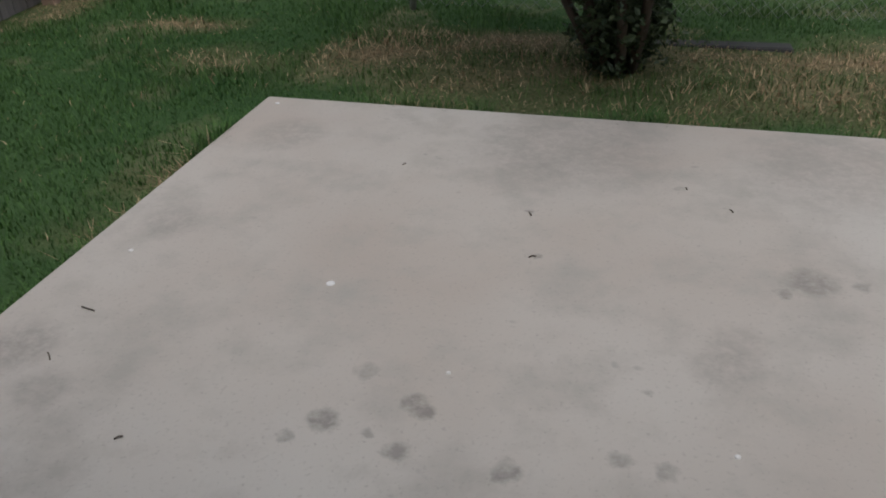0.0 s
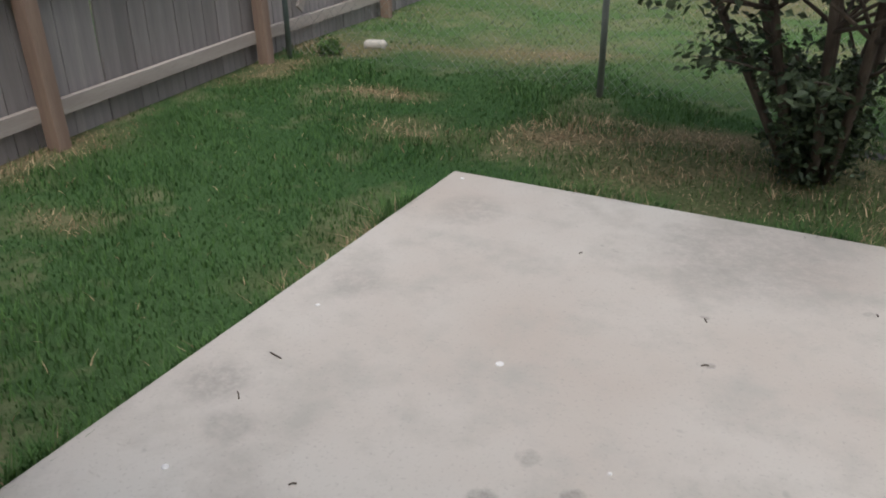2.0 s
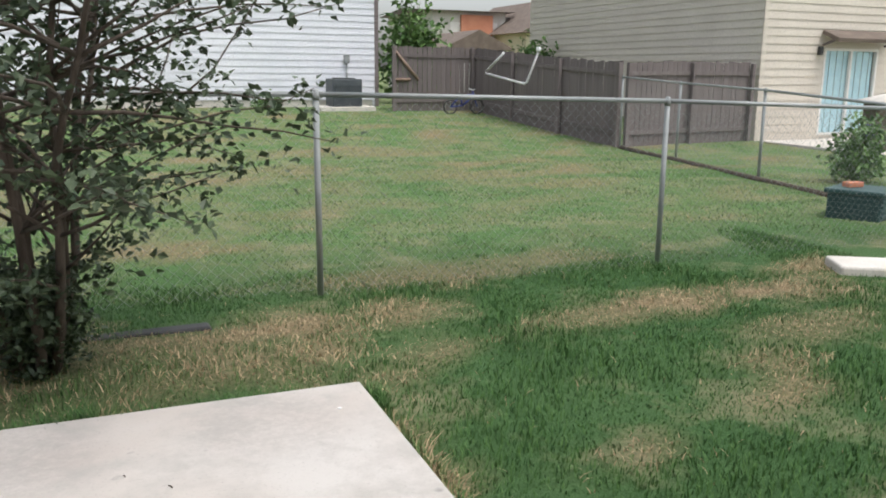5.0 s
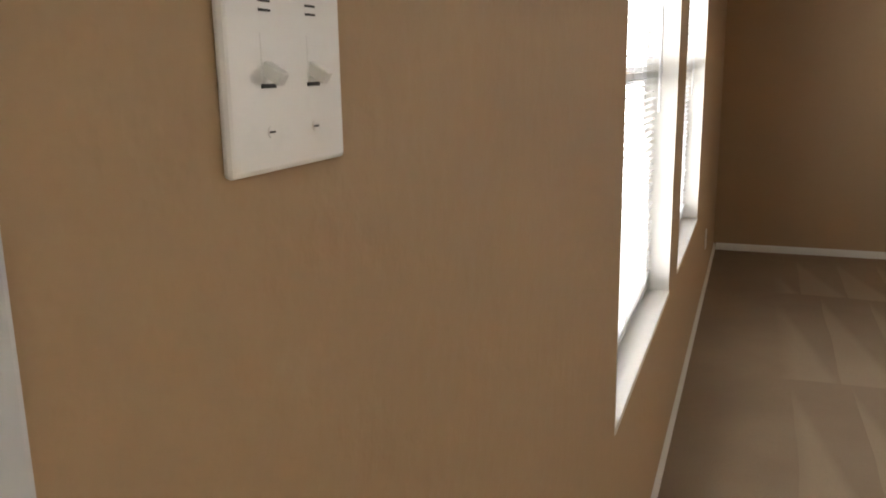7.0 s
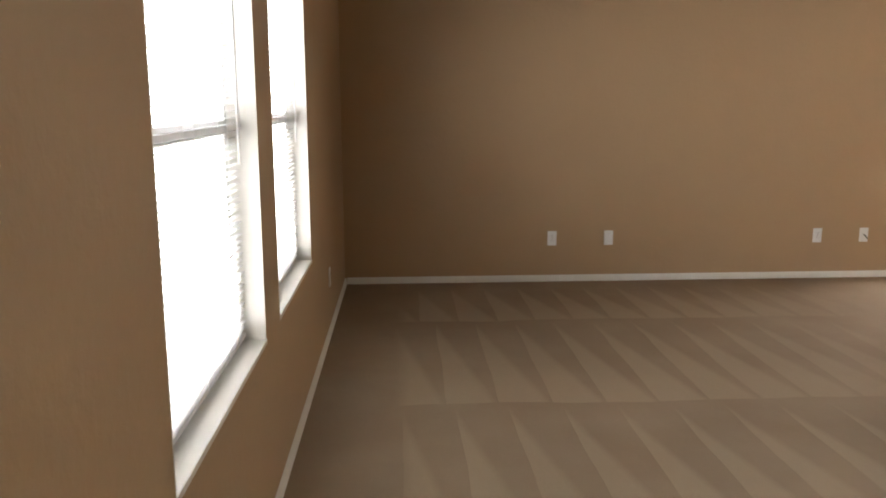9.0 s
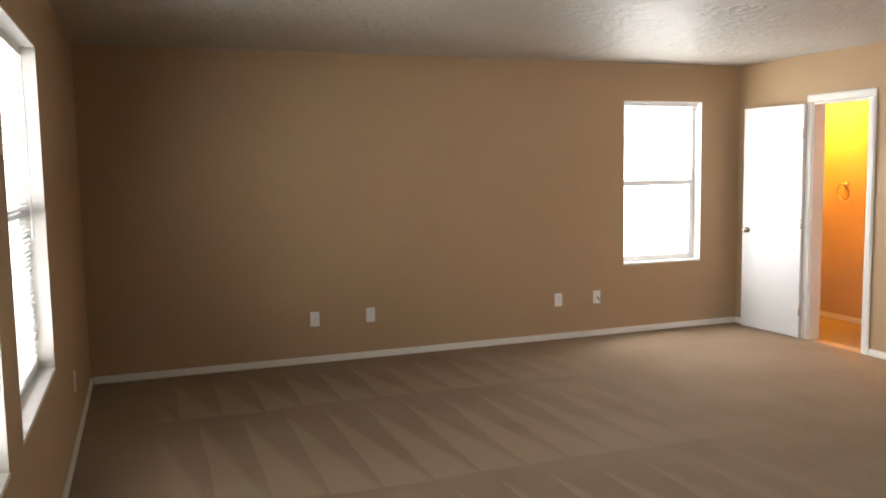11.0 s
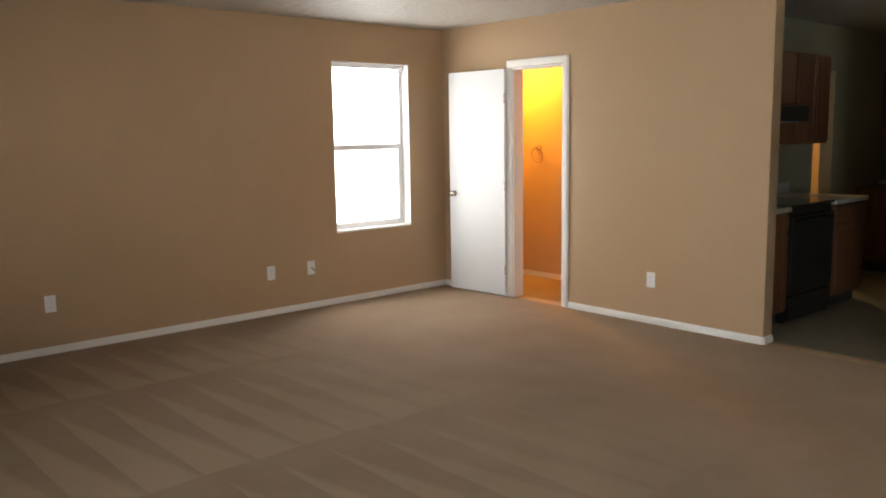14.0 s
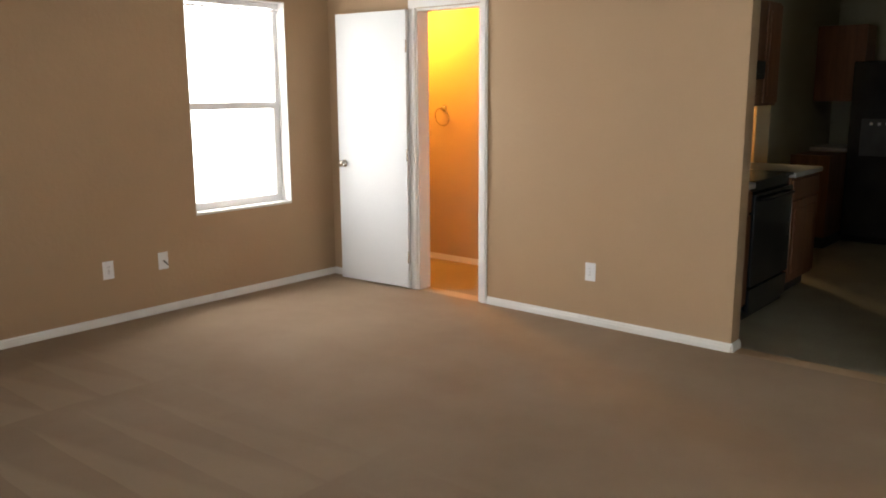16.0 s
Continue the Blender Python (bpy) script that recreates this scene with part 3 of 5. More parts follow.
def build_blind(width, h, m, label, drop=1.0, tilt=-18, gap=0.0215):
    bl = tagged(new("window_blind"), label, "blind", "window blinds")
    part("head_rail", B(0.012, width - 0.012, 0.03, 0.062, h - 0.045, h - 0.009, bevel=0.003), PLASTIC, bl)
    slat = bmesh.new()
    n = 5
    top = [(0.025 * (i / (n - 1) - 0.5), 0.003 * math.sin(math.pi * i / (n - 1))) for i in range(n)]
    rows = [[slat.verts.new((x, y, z)) for y, z in top] for x in (0.016, width - 0.016)]
    low = [[slat.verts.new((x, y, z - 0.0008)) for y, z in top] for x in (0.016, width - 0.016)]
    for i in range(n - 1):
        slat.faces.new((rows[0][i], rows[1][i], rows[1][i + 1], rows[0][i + 1]))
        slat.faces.new((low[0][i], low[0][i + 1], low[1][i + 1], low[1][i]))
    me = mesh_of("slat", slat, SLAT)
    z, k = h - 0.07, 0
    bottom = 0.055 + (1 - drop) * h
    while z > bottom:
        shared("slat", me, bl, pose(0, 0.047, z, tilt + 2.0 * math.sin(k * 1.7), 0, 0.15 * math.sin(k * 2.3)))
        z -= gap
        k += 1
    part("bottom_rail", B(0.014, width - 0.014, 0.036, 0.058, bottom - 0.022, bottom - 0.008, bevel=0.003), PLASTIC, bl)
    for f in (0.15, 0.5, 0.85):
        for y in (0.0325, 0.0615):
            if drop < 0.5:
                continue
            part("ladder_cord", T([(width * f, y, h - 0.05), (width * f, y, bottom - 0.01)], 0.0009, 4), PLASTIC, bl)
    if drop < 0.5:
        bl.matrix_basis = m @ Matrix.Translation((0, 0.03, 0))
        return bl
    part("tilt_wand", T([(width * 0.93, 0.022, h - 0.05), (width * 0.93, 0.018, h * 0.42)], 0.004, 6), PLASTIC, bl)
    part("pull_cord", T([(width * 0.955, 0.024, h - 0.05), (width * 0.955, 0.02, h * 0.55), (width * 0.957, 0.02, h * 0.50)], [0.0015, 0.0015, 0.006], 6), PLASTIC, bl)
    bl.matrix_basis = m @ Matrix.Translation((0, 0.03, 0))
    return bl


for i, (a, b) in enumerate((W1, W2)):
    build_window(i + 1, b - a, *WZ, pose(a, 0, 0), "white single-hung window with drywall returns")
    build_blind(b - a, WZ[1] - WZ[0], pose(a, 0, WZ[0]), "white lowered slatted blind in a bright window", tilt=-8)
build_window(3, W3[1] - W3[0], *W3Z, pose(XE, W3[1], 0, 0, 0, -90), "white single-hung window glowing with daylight")
build_blind(W3[1] - W3[0], W3Z[1] - W3Z[0], pose(XE, W3[1], W3Z[0], 0, 0, -90), "white slatted blind raised to the head of the window", drop=0.07, tilt=-2, gap=0.004)


# ---- patio door ----
def build_patio_door():
    d = tagged(new("door_1"), "grey vinyl sliding patio door, standing open", "door", kind="structure")
    part("frame_jamb", B(-0.415, DX1 - 0.001, -0.012, 0.022, 0.013, DH - 0.04, bevel=0.004), FRAME, d)
    part("frame_jamb", B(-0.43, DX1 - 0.001, 0.022, 0.052, 0.013, DH - 0.04, bevel=0.003), WHITE, d)
    part("frame_jamb", B(-0.444, DX1 - 0.001, 0.052, 0.085, 0.013, DH - 0.04, bevel=0.003), FRAME, d)
    part("weather_strip", B(-0.435, -0.43, 0.030, 0.044, 0.02, DH - 0.05), DARK, d, "dark weather strip")
    part("frame_jamb", B(DX0 + 0.001, DX0 + 0.05, -0.012, 0.12, 0.013, DH - 0.04, bevel=0.004), FRAME, d)
    part("frame_head", B(DX0 + 0.001, DX1 - 0.001, -0.012, 0.12, DH - 0.04, DH - 0.001, bevel=0.004), FRAME, d)
    for y, a, b in ((0.02, -1.97, -1.22), (0.075, -1.965, -1.20)):
        for bb in ((a, a + 0.05, y, y + 0.035, 0.02, DH - 0.045), (b - 0.05, b, y, y + 0.035, 0.02, DH - 0.045), (a + 0.05, b - 0.05, y, y + 0.035, 0.02, 0.08), (a + 0.05, b - 0.05, y, y + 0.035, DH - 0.11, DH - 0.045)):
            part("sash_member", B(*bb, bevel=0.003), FRAME, d)
        g = part("pane", B(a + 0.05, b - 0.05, y + 0.014, y + 0.02, 0.08, DH - 0.11), GLASS, d)
        g.visible_shadow = False


build_patio_door()


# ---- bathroom door ----
def build_bath_door():
    d = tagged(new("door_2"), "white flat hollow-core door, standing wide open", "door", kind="structure")
    hinge, tip = Vector((5.128, -5.80, 0)), Vector((5.80, -5.742, 0))
    way = tip - hinge
    m = Matrix.Translation(hinge) @ Matrix.Rotation(math.atan2(way.y, way.x), 4, "Z")
    leaf = part("door_leaf", B(0.0, way.length, -0.034, 0.0, 0.015, 2.055, bevel=0.002), DOORW, d, "smooth white door leaf")
    leaf.matrix_basis = m
    for side in (1, -1):
        kb = bmesh.new()
        prof = [(0.0, 0.028), (0.006, 0.028), (0.008, 0.012), (0.022, 0.011), (0.028, 0.022), (0.042, 0.027), (0.052, 0.022), (0.055, 0.002)]
        pts = [(way.length - 0.06, (p[0] if side > 0 else -0.034 - p[0]), 0.93) for p in prof]
        tube(kb, pts, [p[1] for p in prof], 14)
        if side < 0:
            for v in kb.verts:
                v.co.y = max(v.co.y, -0.085)
        k = part("knob", kb, CHROME, leaf, "brushed nickel door knob")
        k.matrix_parent_inverse = Matrix.Identity(4)
    for z in (0.25, 1.02, 1.80):
        h = part("hinge", T([(-0.004, 0.004, z - 0.045), (-0.004, 0.004, z + 0.045)], 0.006, 8), CHROME, leaf)
        h.matrix_parent_inverse = Matrix.Identity(4)
    cas = tagged(new("trim"), "white moulded casing round the bathroom door", "door casing", kind="structure")
    for a, b, z0, z1 in ((BX0 - 0.06, BX0 + 0.004, 0.002, BH + 0.004), (BX1 - 0.004, BX1 + 0.06, 0.002, BH + 0.004), (BX0 - 0.06, BX1 + 0.06, BH + 0.004, BH + 0.066)):
        part("casing_board", B(a, b, YS + 0.0005, YS + 0.014, z0, z1, bevel=0.004), WHITE, cas)
        inner = 0.012
        part("casing_bead", B(a + inner, b - inner, YS + 0.014, YS + 0.019, z0 + (0.0 if z0 < 1 else inner), z1 - (0.0 if z0 < 1 else inner), bevel=0.002), WHITE, cas)
    for a, b in ((BX0 + 0.0005, BX0 + 0.018), (BX1 - 0.018, BX1 - 0.0005)):
        part("jamb_board", B(a, b, YS - 0.119, YS + 0.001, 0.002, BH - 0.001), WHITE, cas)
    part("jamb_board", B(BX0 + 0.018, BX1 - 0.018, YS - 0.119, YS + 0.001, BH - 0.018, BH - 0.001), WHITE, cas)
    part("door_stop", B(BX0 + 0.018, BX0 + 0.03, YS - 0.075, YS - 0.04, 0.002, BH - 0.018), WHITE, cas)


build_bath_door()


# ---- switches and outlets ----
def face_plate(name, w, h, m, label, kind):
    """A plate on y = 0 with its face towards -y."""
    ob = tagged(new(name), label, "light switch" if kind == "switch" else "outlet", "wall plates")
    part("plate", B(-w / 2, w / 2, -0.0065, 0.0, -h / 2, h / 2, bevel=0.0028), PLASTIC, ob)
    if kind == "switch":
        for x in (-0.023, 0.023):
            part("toggle_slot", B(x - 0.0052, x + 0.0052, -0.0067, -0.0055, -0.0125, 0.0125), PLASTIC, ob)
            for z in (0.023, 0.0275):
                part("dark_line", B(x - 0.0052, x + 0.0052, -0.0070, -0.0055, z, z + 0.0012), DARK, ob)
            # dark strip drawn below the toggle for its shadow
            part("dark_line", B(x - 0.0065, x + 0.0060, -0.0076, -0.0055, -0.0148, -0.0126), DARK, ob)
            part("toggle", B(-0.0036, 0.0036, -0.013, 0.0, -0.0036, 0.0036, bevel=0.0010, m=pose(x, -0.005, -0.004, 32)), PLASTIC, ob, "white toggle switched off")
            for z in (0.040, -0.037):
                part("screw", T([(x, -0.006, z), (x, -0.0073, z)], 0.0032, 10), PLASTIC, ob)
                part("screw_slot", B(x - 0.0026, x + 0.0026, -0.0077, -0.007, z - 0.0005, z + 0.0005), DARK, ob)
    elif kind == "outlet":
        for z in (0.02, -0.02):
            face = part("socket", B(-0.017, 0.017, -0.0085, -0.006, z - 0.014, z + 0.014, bevel=0.001), PLASTIC, ob)
            for x in (-0.006, 0.006):
                part("slot", B(x - 0.001, x + 0.001, -0.0092, -0.008, z - 0.003, z + 0.006), DARK, ob)
        part("screw", T([(0, -0.006, 0), (0, -0.0095, 0)], 0.003, 8), CHROME, ob)
    elif kind == "cable":
        part("socket", T([(0, -0.006, 0), (0, -0.014, 0)], 0.006, 10), CHROME, ob)
        part("cable_stub", T([(0, -0.012, 0.0), (0.004, -0.02, -0.006), (0.022, -0.026, -0.03)], 0.0045, 8), DARK, ob, "short black coaxial cable end")
    else:
        for z in (0.03, -0.03):
            part("screw", T([(0, -0.006, z), (0, -0.008, z)], 0.003, 8), CHROME, ob)
        part("socket", B(-0.008, 0.008, -0.0085, -0.006, -0.008, 0.008, bevel=0.001), PLASTIC, ob)
    ob.matrix_basis = m
    return ob


face_plate("light_switch", 0.117, 0.116, pose(-0.177, 0.0, 1.423, 0, 0, 0), "white double toggle switch plate on tan wall", "switch")
for y, kind in ((-1.682, "outlet"), (-2.146, "phone"), (-3.89, "outlet"), (-4.283, "cable")):
    face_plate("wall_outlet", 0.074, 0.118, pose(XE, y, 0.358, 0, 0, -90), {"outlet": "white duplex outlet low on tan wall", "phone": "white blank telephone plate on tan wall", "cable": "white cable plate with black cable stub"}[kind], kind)
face_plate("wall_outlet", 0.074, 0.118, pose(3.593, YS, 0.345, 0, 0, 180), "white duplex outlet beside the bathroom door", "outlet")
face_plate("wall_outlet", 0.074, 0.118, pose(4.62, 0, 0.36, 0, 0, 0), "white duplex outlet below the windows", "outlet")
face_plate("wall_outlet", 0.074, 0.118, pose(3.3, KY, 1.14, 0, 0, 180), "white duplex outlet above the kitchen worktop", "outlet")


# ---- bathroom ring and added lamp arm ----
def towel_ring():
    r = empty("towel_ring", (5.62, -6.82, 1.27), "chrome towel ring on warm-lit wall", "towel ring")
    part("mount", T([(5.62, -6.82, 1.335), (5.62, -6.805, 1.335), (5.62, -6.80, 1.335), (5.62, -6.772, 1.335)], [0.026, 0.026, 0.012, 0.012], 12), CHROME, r)
    pts = [(5.62 + 0.075 * math.sin(a), -6.78 + 0.012 * math.cos(a), 1.262 + 0.075 * math.cos(a)) for a in [2 * math.pi * k / 28 for k in range(29)]]
    part("ring", T(pts, 0.0042, 8), CHROME, r)


towel_ring()
# out of view; added only to give the bathroom bulb a fixture
bulb_arm = empty("unseen_lamp_arm", (XE, -6.38, 2.18), "unseen lamp arm added to carry the bathroom bulb light", "lamp")
part("arm", T([(XE, -6.38, 2.26), (5.8, -6.38, 2.26), (5.72, -6.38, 2.25)], [0.05, 0.012, 0.03], 10), CHROME, bulb_arm)


def kitchen_cabinet(name, m, w, d, h, doors, label, drawer=False, toe=0.0):
    c = tagged(new(name), label, "cabinet", "kitchen cabinets")
    part("body", B(0, w, 0, d, toe, h), OAK, c)
    if toe:
        part("toe_kick", B(0.0, w, 0.06, d, 0.0, toe), DARK, c)
    dw = w / doors
    top = h - (0.17 if drawer else 0.015)
    for i in range(doors):
        a, b = i * dw + 0.012, (i + 1) * dw - 0.012
        dr = part("door", B(a, b, -0.018, -0.0005, toe + 0.02, top, bevel=0.004), OAK, c)
        part("door_panel", B(a + 0.055, b - 0.055, -0.024, -0.016, toe + 0.075, top - 0.055, bevel=0.006), OAK, dr)
        if drawer:
            part("drawer_front", B(a, b, -0.018, -0.0005, top + 0.02, h - 0.02, bevel=0.004), OAK, c)
    c.matrix_basis = m
    return c


KF = 2.855     # front of the cabinet run
R90 = lambda x, y, z: pose(x, y, z, 0, 0, -90)
kitchen_cabinet("base_cabinet", R90(KF, -5.975, 0), 0.555, KX - KF - 0.002, 0.87, 1, "oak base cabinet beside the black range", True, 0.1)
kitchen_cabinet("base_cabinet", R90(KF, -7.31, 0), 0.62, KX - KF - 0.002, 0.87, 1, "oak base cabinet under pale laminate", True, 0.1)
kitchen_cabinet("wall_cabinet", R90(3.22, -5.975, 1.36), 0.555, 0.328, 0.76, 1, "oak wall cabinet beside the range hood")
kitchen_cabinet("wall_cabinet", R90(3.22, -6.54, 1.68), 0.76, 0.328, 0.44, 2, "short oak wall cabinet above the hood")
kitchen_cabinet("wall_cabinet", R90(3.22, -7.31, 1.36), 0.64, 0.328, 0.76, 2, "oak wall cabinet with two doors")
kitchen_cabinet("base_cabinet", pose(3.19, KY + 0.62, 0, 0, 0, 0), 0.355, 0.618, 0.87, 1, "oak base cabinet beside the black refrigerator", True, 0.1)
kitchen_cabinet("wall_cabinet", pose(3.10, KY + 0.34, 1.36, 0, 0, 0), 0.445, 0.338, 0.72, 1, "dark oak wall cabinet in the dim corner")
for y0, y1 in ((-6.535, -5.975), (-7.945, -7.31)):
    wt = empty("worktop", (3.2, y0, 0.87), "pale beige laminate worktop on oak cabinets", "worktop")
    part("slab", B(KF - 0.03, KX - 0.001, y0, y1, 0.871, 0.908, bevel=0.006), LAMINATE, wt)
    part("backsplash", B(KX - 0.02, KX - 0.002, y0, y1, 0.908, 1.0, bevel=0.004), LAMINATE, wt)
wt = empty("worktop", (3.2, KY + 0.3, 0.87), "pale laminate worktop in the kitchen corner", "worktop")
part("slab", B(3.185, KX - 0.001, KY + 0.001, KY + 0.65, 0.871, 0.908, bevel=0.006), LAMINATE, wt)


def build_range():
    r = tagged(new("kitchen_range"), "black freestanding electric range with glossy top", "stove")
    part("body", B(KF + 0.01, KX - 0.01, -7.302, -6.543, 0.0, 0.895, bevel=0.006), BLACK, r)
    part("cooktop", B(KF - 0.02, KX - 0.08, -7.304, -6.541, 0.895, 0.915, bevel=0.005), BLACK, r)
    part("backguard", B(KX - 0.08, KX - 0.01, -7.304, -6.541, 0.895, 1.08, bevel=0.008), BLACK, r)
    part("oven_door", B(KF - 0.025, KF + 0.008, -7.285, -6.560, 0.22, 0.83, bevel=0.008), BLACK, r)
    part("drawer", B(KF - 0.02, KF + 0.008, -7.285, -6.560, 0.05, 0.205, bevel=0.006), BLACK, r)
    part("oven_handle", T([(KF - 0.025, -7.210, 0.79), (KF - 0.06, -7.190, 0.79), (KF - 0.06, -6.650, 0.79), (KF - 0.025, -6.630, 0.79)], 0.011, 8), BLACK, r)
    h = tagged(new("range_hood"), "black under-cabinet range hood", "hood")
    part("hood_body", B(3.08, KX - 0.002, -7.300, -6.545, 1.55, 1.678, bevel=0.012), BLACK, h)
    part("filter", B(3.14, KX - 0.06, -7.240, -6.600, 1.543, 1.552), GALV, h)


build_range()
# dome fixture made up to hold the assumed kitchen bulb
dome = empty("assumed_ceiling_light", (2.2, -8.3, CEIL), "small frosted dome ceiling light, assumed, in the kitchen", "ceiling light")
part("base_ring", T([(2.2, -8.3, CEIL), (2.2, -8.3, CEIL - 0.03)], 0.15, 20), CHROME, dome)
part("diffuser", T([(2.2, -8.3, CEIL - 0.03), (2.2, -8.3, CEIL - 0.06), (2.2, -8.3, CEIL - 0.09), (2.2, -8.3, CEIL - 0.105)], [0.14, 0.125, 0.08, 0.02], 20), LAMINATE, dome)


def build_fridge():
    f = tagged(new("refrigerator"), "tall black refrigerator with freezer drawer dispenser", "refrigerator")
    x0, x1, yf = 2.27, 3.18, KY + 0.74
    part("body", B(x0, x1, KY + 0.02, yf - 0.06, 0.0, 1.74, bevel=0.01), BLACK, f)
    for a, b in ((x0, x0 + 0.41), (x0 + 0.416, x1)):
        part("door", B(a, b, yf - 0.055, yf, 0.06, 1.735, bevel=0.012), BLACK, f)
    for x in (x0 + 0.37, x0 + 0.455):
        part("handle", T([(x, yf, 0.55), (x, yf + 0.045, 0.58), (x, yf + 0.045, 1.45), (x, yf, 1.48)], 0.012, 8), BLACK, f)
    part("dispenser", B(x0 + 0.5, x0 + 0.8, yf - 0.002, yf + 0.008, 0.85, 1.2, bevel=0.004), DARK, f)
    for k in range(3):
        part("indicator", B(x0 + 0.56 + k * 0.07, x0 + 0.585 + k * 0.07, yf + 0.008, yf + 0.011, 1.14, 1.165), PLASTIC, f)


build_fridge()


# ---- left wooden fence ----
def fence_x(y):
    return -4.50 - 0.115 * y


def build_left_fence():
    f = tagged(new("wooden_fence"), "weathered grey cedar picket fence with brown posts", "fence")
    pk = bmesh.new()
    prof = [(-0.068, -0.2), (0.068, -0.2), (0.068, 1.60), (0.045, 1.64), (-0.045, 1.64), (-0.068, 1.60)]
    for x in (-0.016, 0.0):
        pk_v = [pk.verts.new((x, a, z)) for a, z in prof]
        pk.faces.new(pk_v if x < 0 else pk_v[::-1])
    pk.verts.ensure_lookup_table()
    for i in range(6):
        pk.faces.new((pk.verts[i], pk.verts[(i + 1) % 6], pk.verts[6 + (i + 1) % 6], pk.verts[6 + i]))
    me = mesh_of("picket", pk, PICKET)
    y = -0.4
    while y < 27:
        shared("picket", me, f, pose(fence_x(y) - 0.045 + random.uniform(-0.004, 0.004), y, ground_z(-5, max(y, 0.2)) + random.uniform(-0.02, 0.02), random.uniform(-0.5, 0.5), random.uniform(-0.3, 0.3), 6.56))
        y += 0.1425
    ys = [0.75, 2.86, 4.93, 7.08, 9.2, 11.3, 13.4, 15.5, 17.6, 19.7, 21.8]
    for y in ys:
        p = part("post", B(-0.045, 0.045, -0.045, 0.045, -0.25, 1.62, bevel=0.006), POSTWOOD, f)
        p.matrix_basis = pose(fence_x(y) + 0.06, y, ground_z(-5, y), 0.4, random.uniform(-1.2, 0.4), 6.56)
    for a, b in zip([-0.4] + ys, ys + [27]):
        for z in (0.20, 0.85, 1.45):
            bm = bmesh.new()
            L = math.hypot(b - a, fence_x(b) - fence_x(a)) - 0.095
            box(bm, -0.02, 0.02, 0.0, L, -0.045, 0.045, bevel=0.003)
            r = part("rail", bm, RAIL, f)
            za, zb = ground_z(-5, max(a, 0.2)), ground_z(-5, b)
            r.matrix_basis = pose(fence_x(a + 0.048) - 0.0, a + 0.048, za + z, math.degrees(math.atan2(zb - za, b - a)), 0, 6.56)
    for y0, z0, y1, z1 in ((5.5, 0.30, 6.4, 1.4), (7.9, 0.35, 7.0, 1.4)):
        L = math.hypot(y1 - y0, z1 - z0)
        br = part("brace", B(0.022, 0.042, 0.0, L, -0.045, 0.045, bevel=0.003), RAIL, f)
        br.matrix_basis = Matrix.Translation((fence_x(y0), y0, ground_z(-5, y0) + z0)) @ Matrix.Rotation(radians(6.56), 4, "Z") @ Matrix.Rotation(math.atan2(z1 - z0, y1 - y0), 4, "X")


build_left_fence()


# ---- chain-link fences ----
def chain_fence(posts, h, label, wire=0.0011, rail_r=0.021, post_r=0.024, pitch=0.075, drops=(), first=None):
    f = tagged(new("chain_link_fence"), label, "fence")
    tops = []
    for i, (x, y) in enumerate(posts):
        z = ground_z(x, y) - (drops[i] if drops else 0.0)
        lean = random.uniform(-0.012, 0.012)
        part("post", T([(x, y, z - 0.05), (x + lean, y, z + h - 0.03)], post_r, 10), first if (first and i == 0) else GALV, f)
        part("post_cap", T([(x + lean, y, z + h - 0.035), (x + lean, y, z + h - 0.005), (x + lean, y, z + h + 0.028), (x + lean, y, z + h + 0.034)], [post_r + 0.004, post_r + 0.004, 0.02, 0.006], 10), GALV, f)
        tops.append(Vector((x + lean, y, z + h)))
    for a, b in zip(tops, tops[1:]):
        part("top_rail", T([a, b], rail_r, 10), GALV, f)
        # the woven wires of this bay
        bm = bmesh.new()
        d = b - a
        L = d.length
        z0 = min(a.z, b.z) - h + 0.04
        H = h - 0.05
        ux = Vector((d.x, d.y, 0)).normalized()
        s = -H
        while s < L:
            for sign in (1, -1):
                p0s, p1s = max(s, 0.0), min(s + H, L)
                if p1s - p0s > 0.02:
                    t0, t1 = p0s - s, p1s - s
                    za, zb = (t0, t1) if sign > 0 else (H - t0, H - t1)
                    pa = Vector((a.x, a.y, z0 + za)) + ux * p0s
                    pb = Vector((a.x, a.y, z0 + zb)) + ux * p1s
                    tube(bm, [pa, pb], wire, 3, cap=False)
            s += pitch
        w = part("wire_mesh", bm, GALV, f)
        tagged(w, "thin woven steel wire", kind="stuff")
    return f


chain_fence([(-4.95, 5.14), (-2.45, 5.12), (0.53, 5.12), (3.24, 5.12), (5.9, 5.12), (7.05, 5.12)], 1.325, "galvanised chain-link fence along the lawn", rail_r=0.018, post_r=0.021, drops=(0, 0, 0, 0.055, 0.13, 0.16), first=GREENPOST)
chain_fence([(7.12, 5.35), (7.35, 6.4), (8.23, 9.4), (9.05, 12.4), (9.62, 15.05)], 1.44, "galvanised chain-link fence between two yards", wire=0.0012, rail_r=0.019, pitch=0.09, drops=(0.32, 0.27, 0.12, 0.03, -0.07))


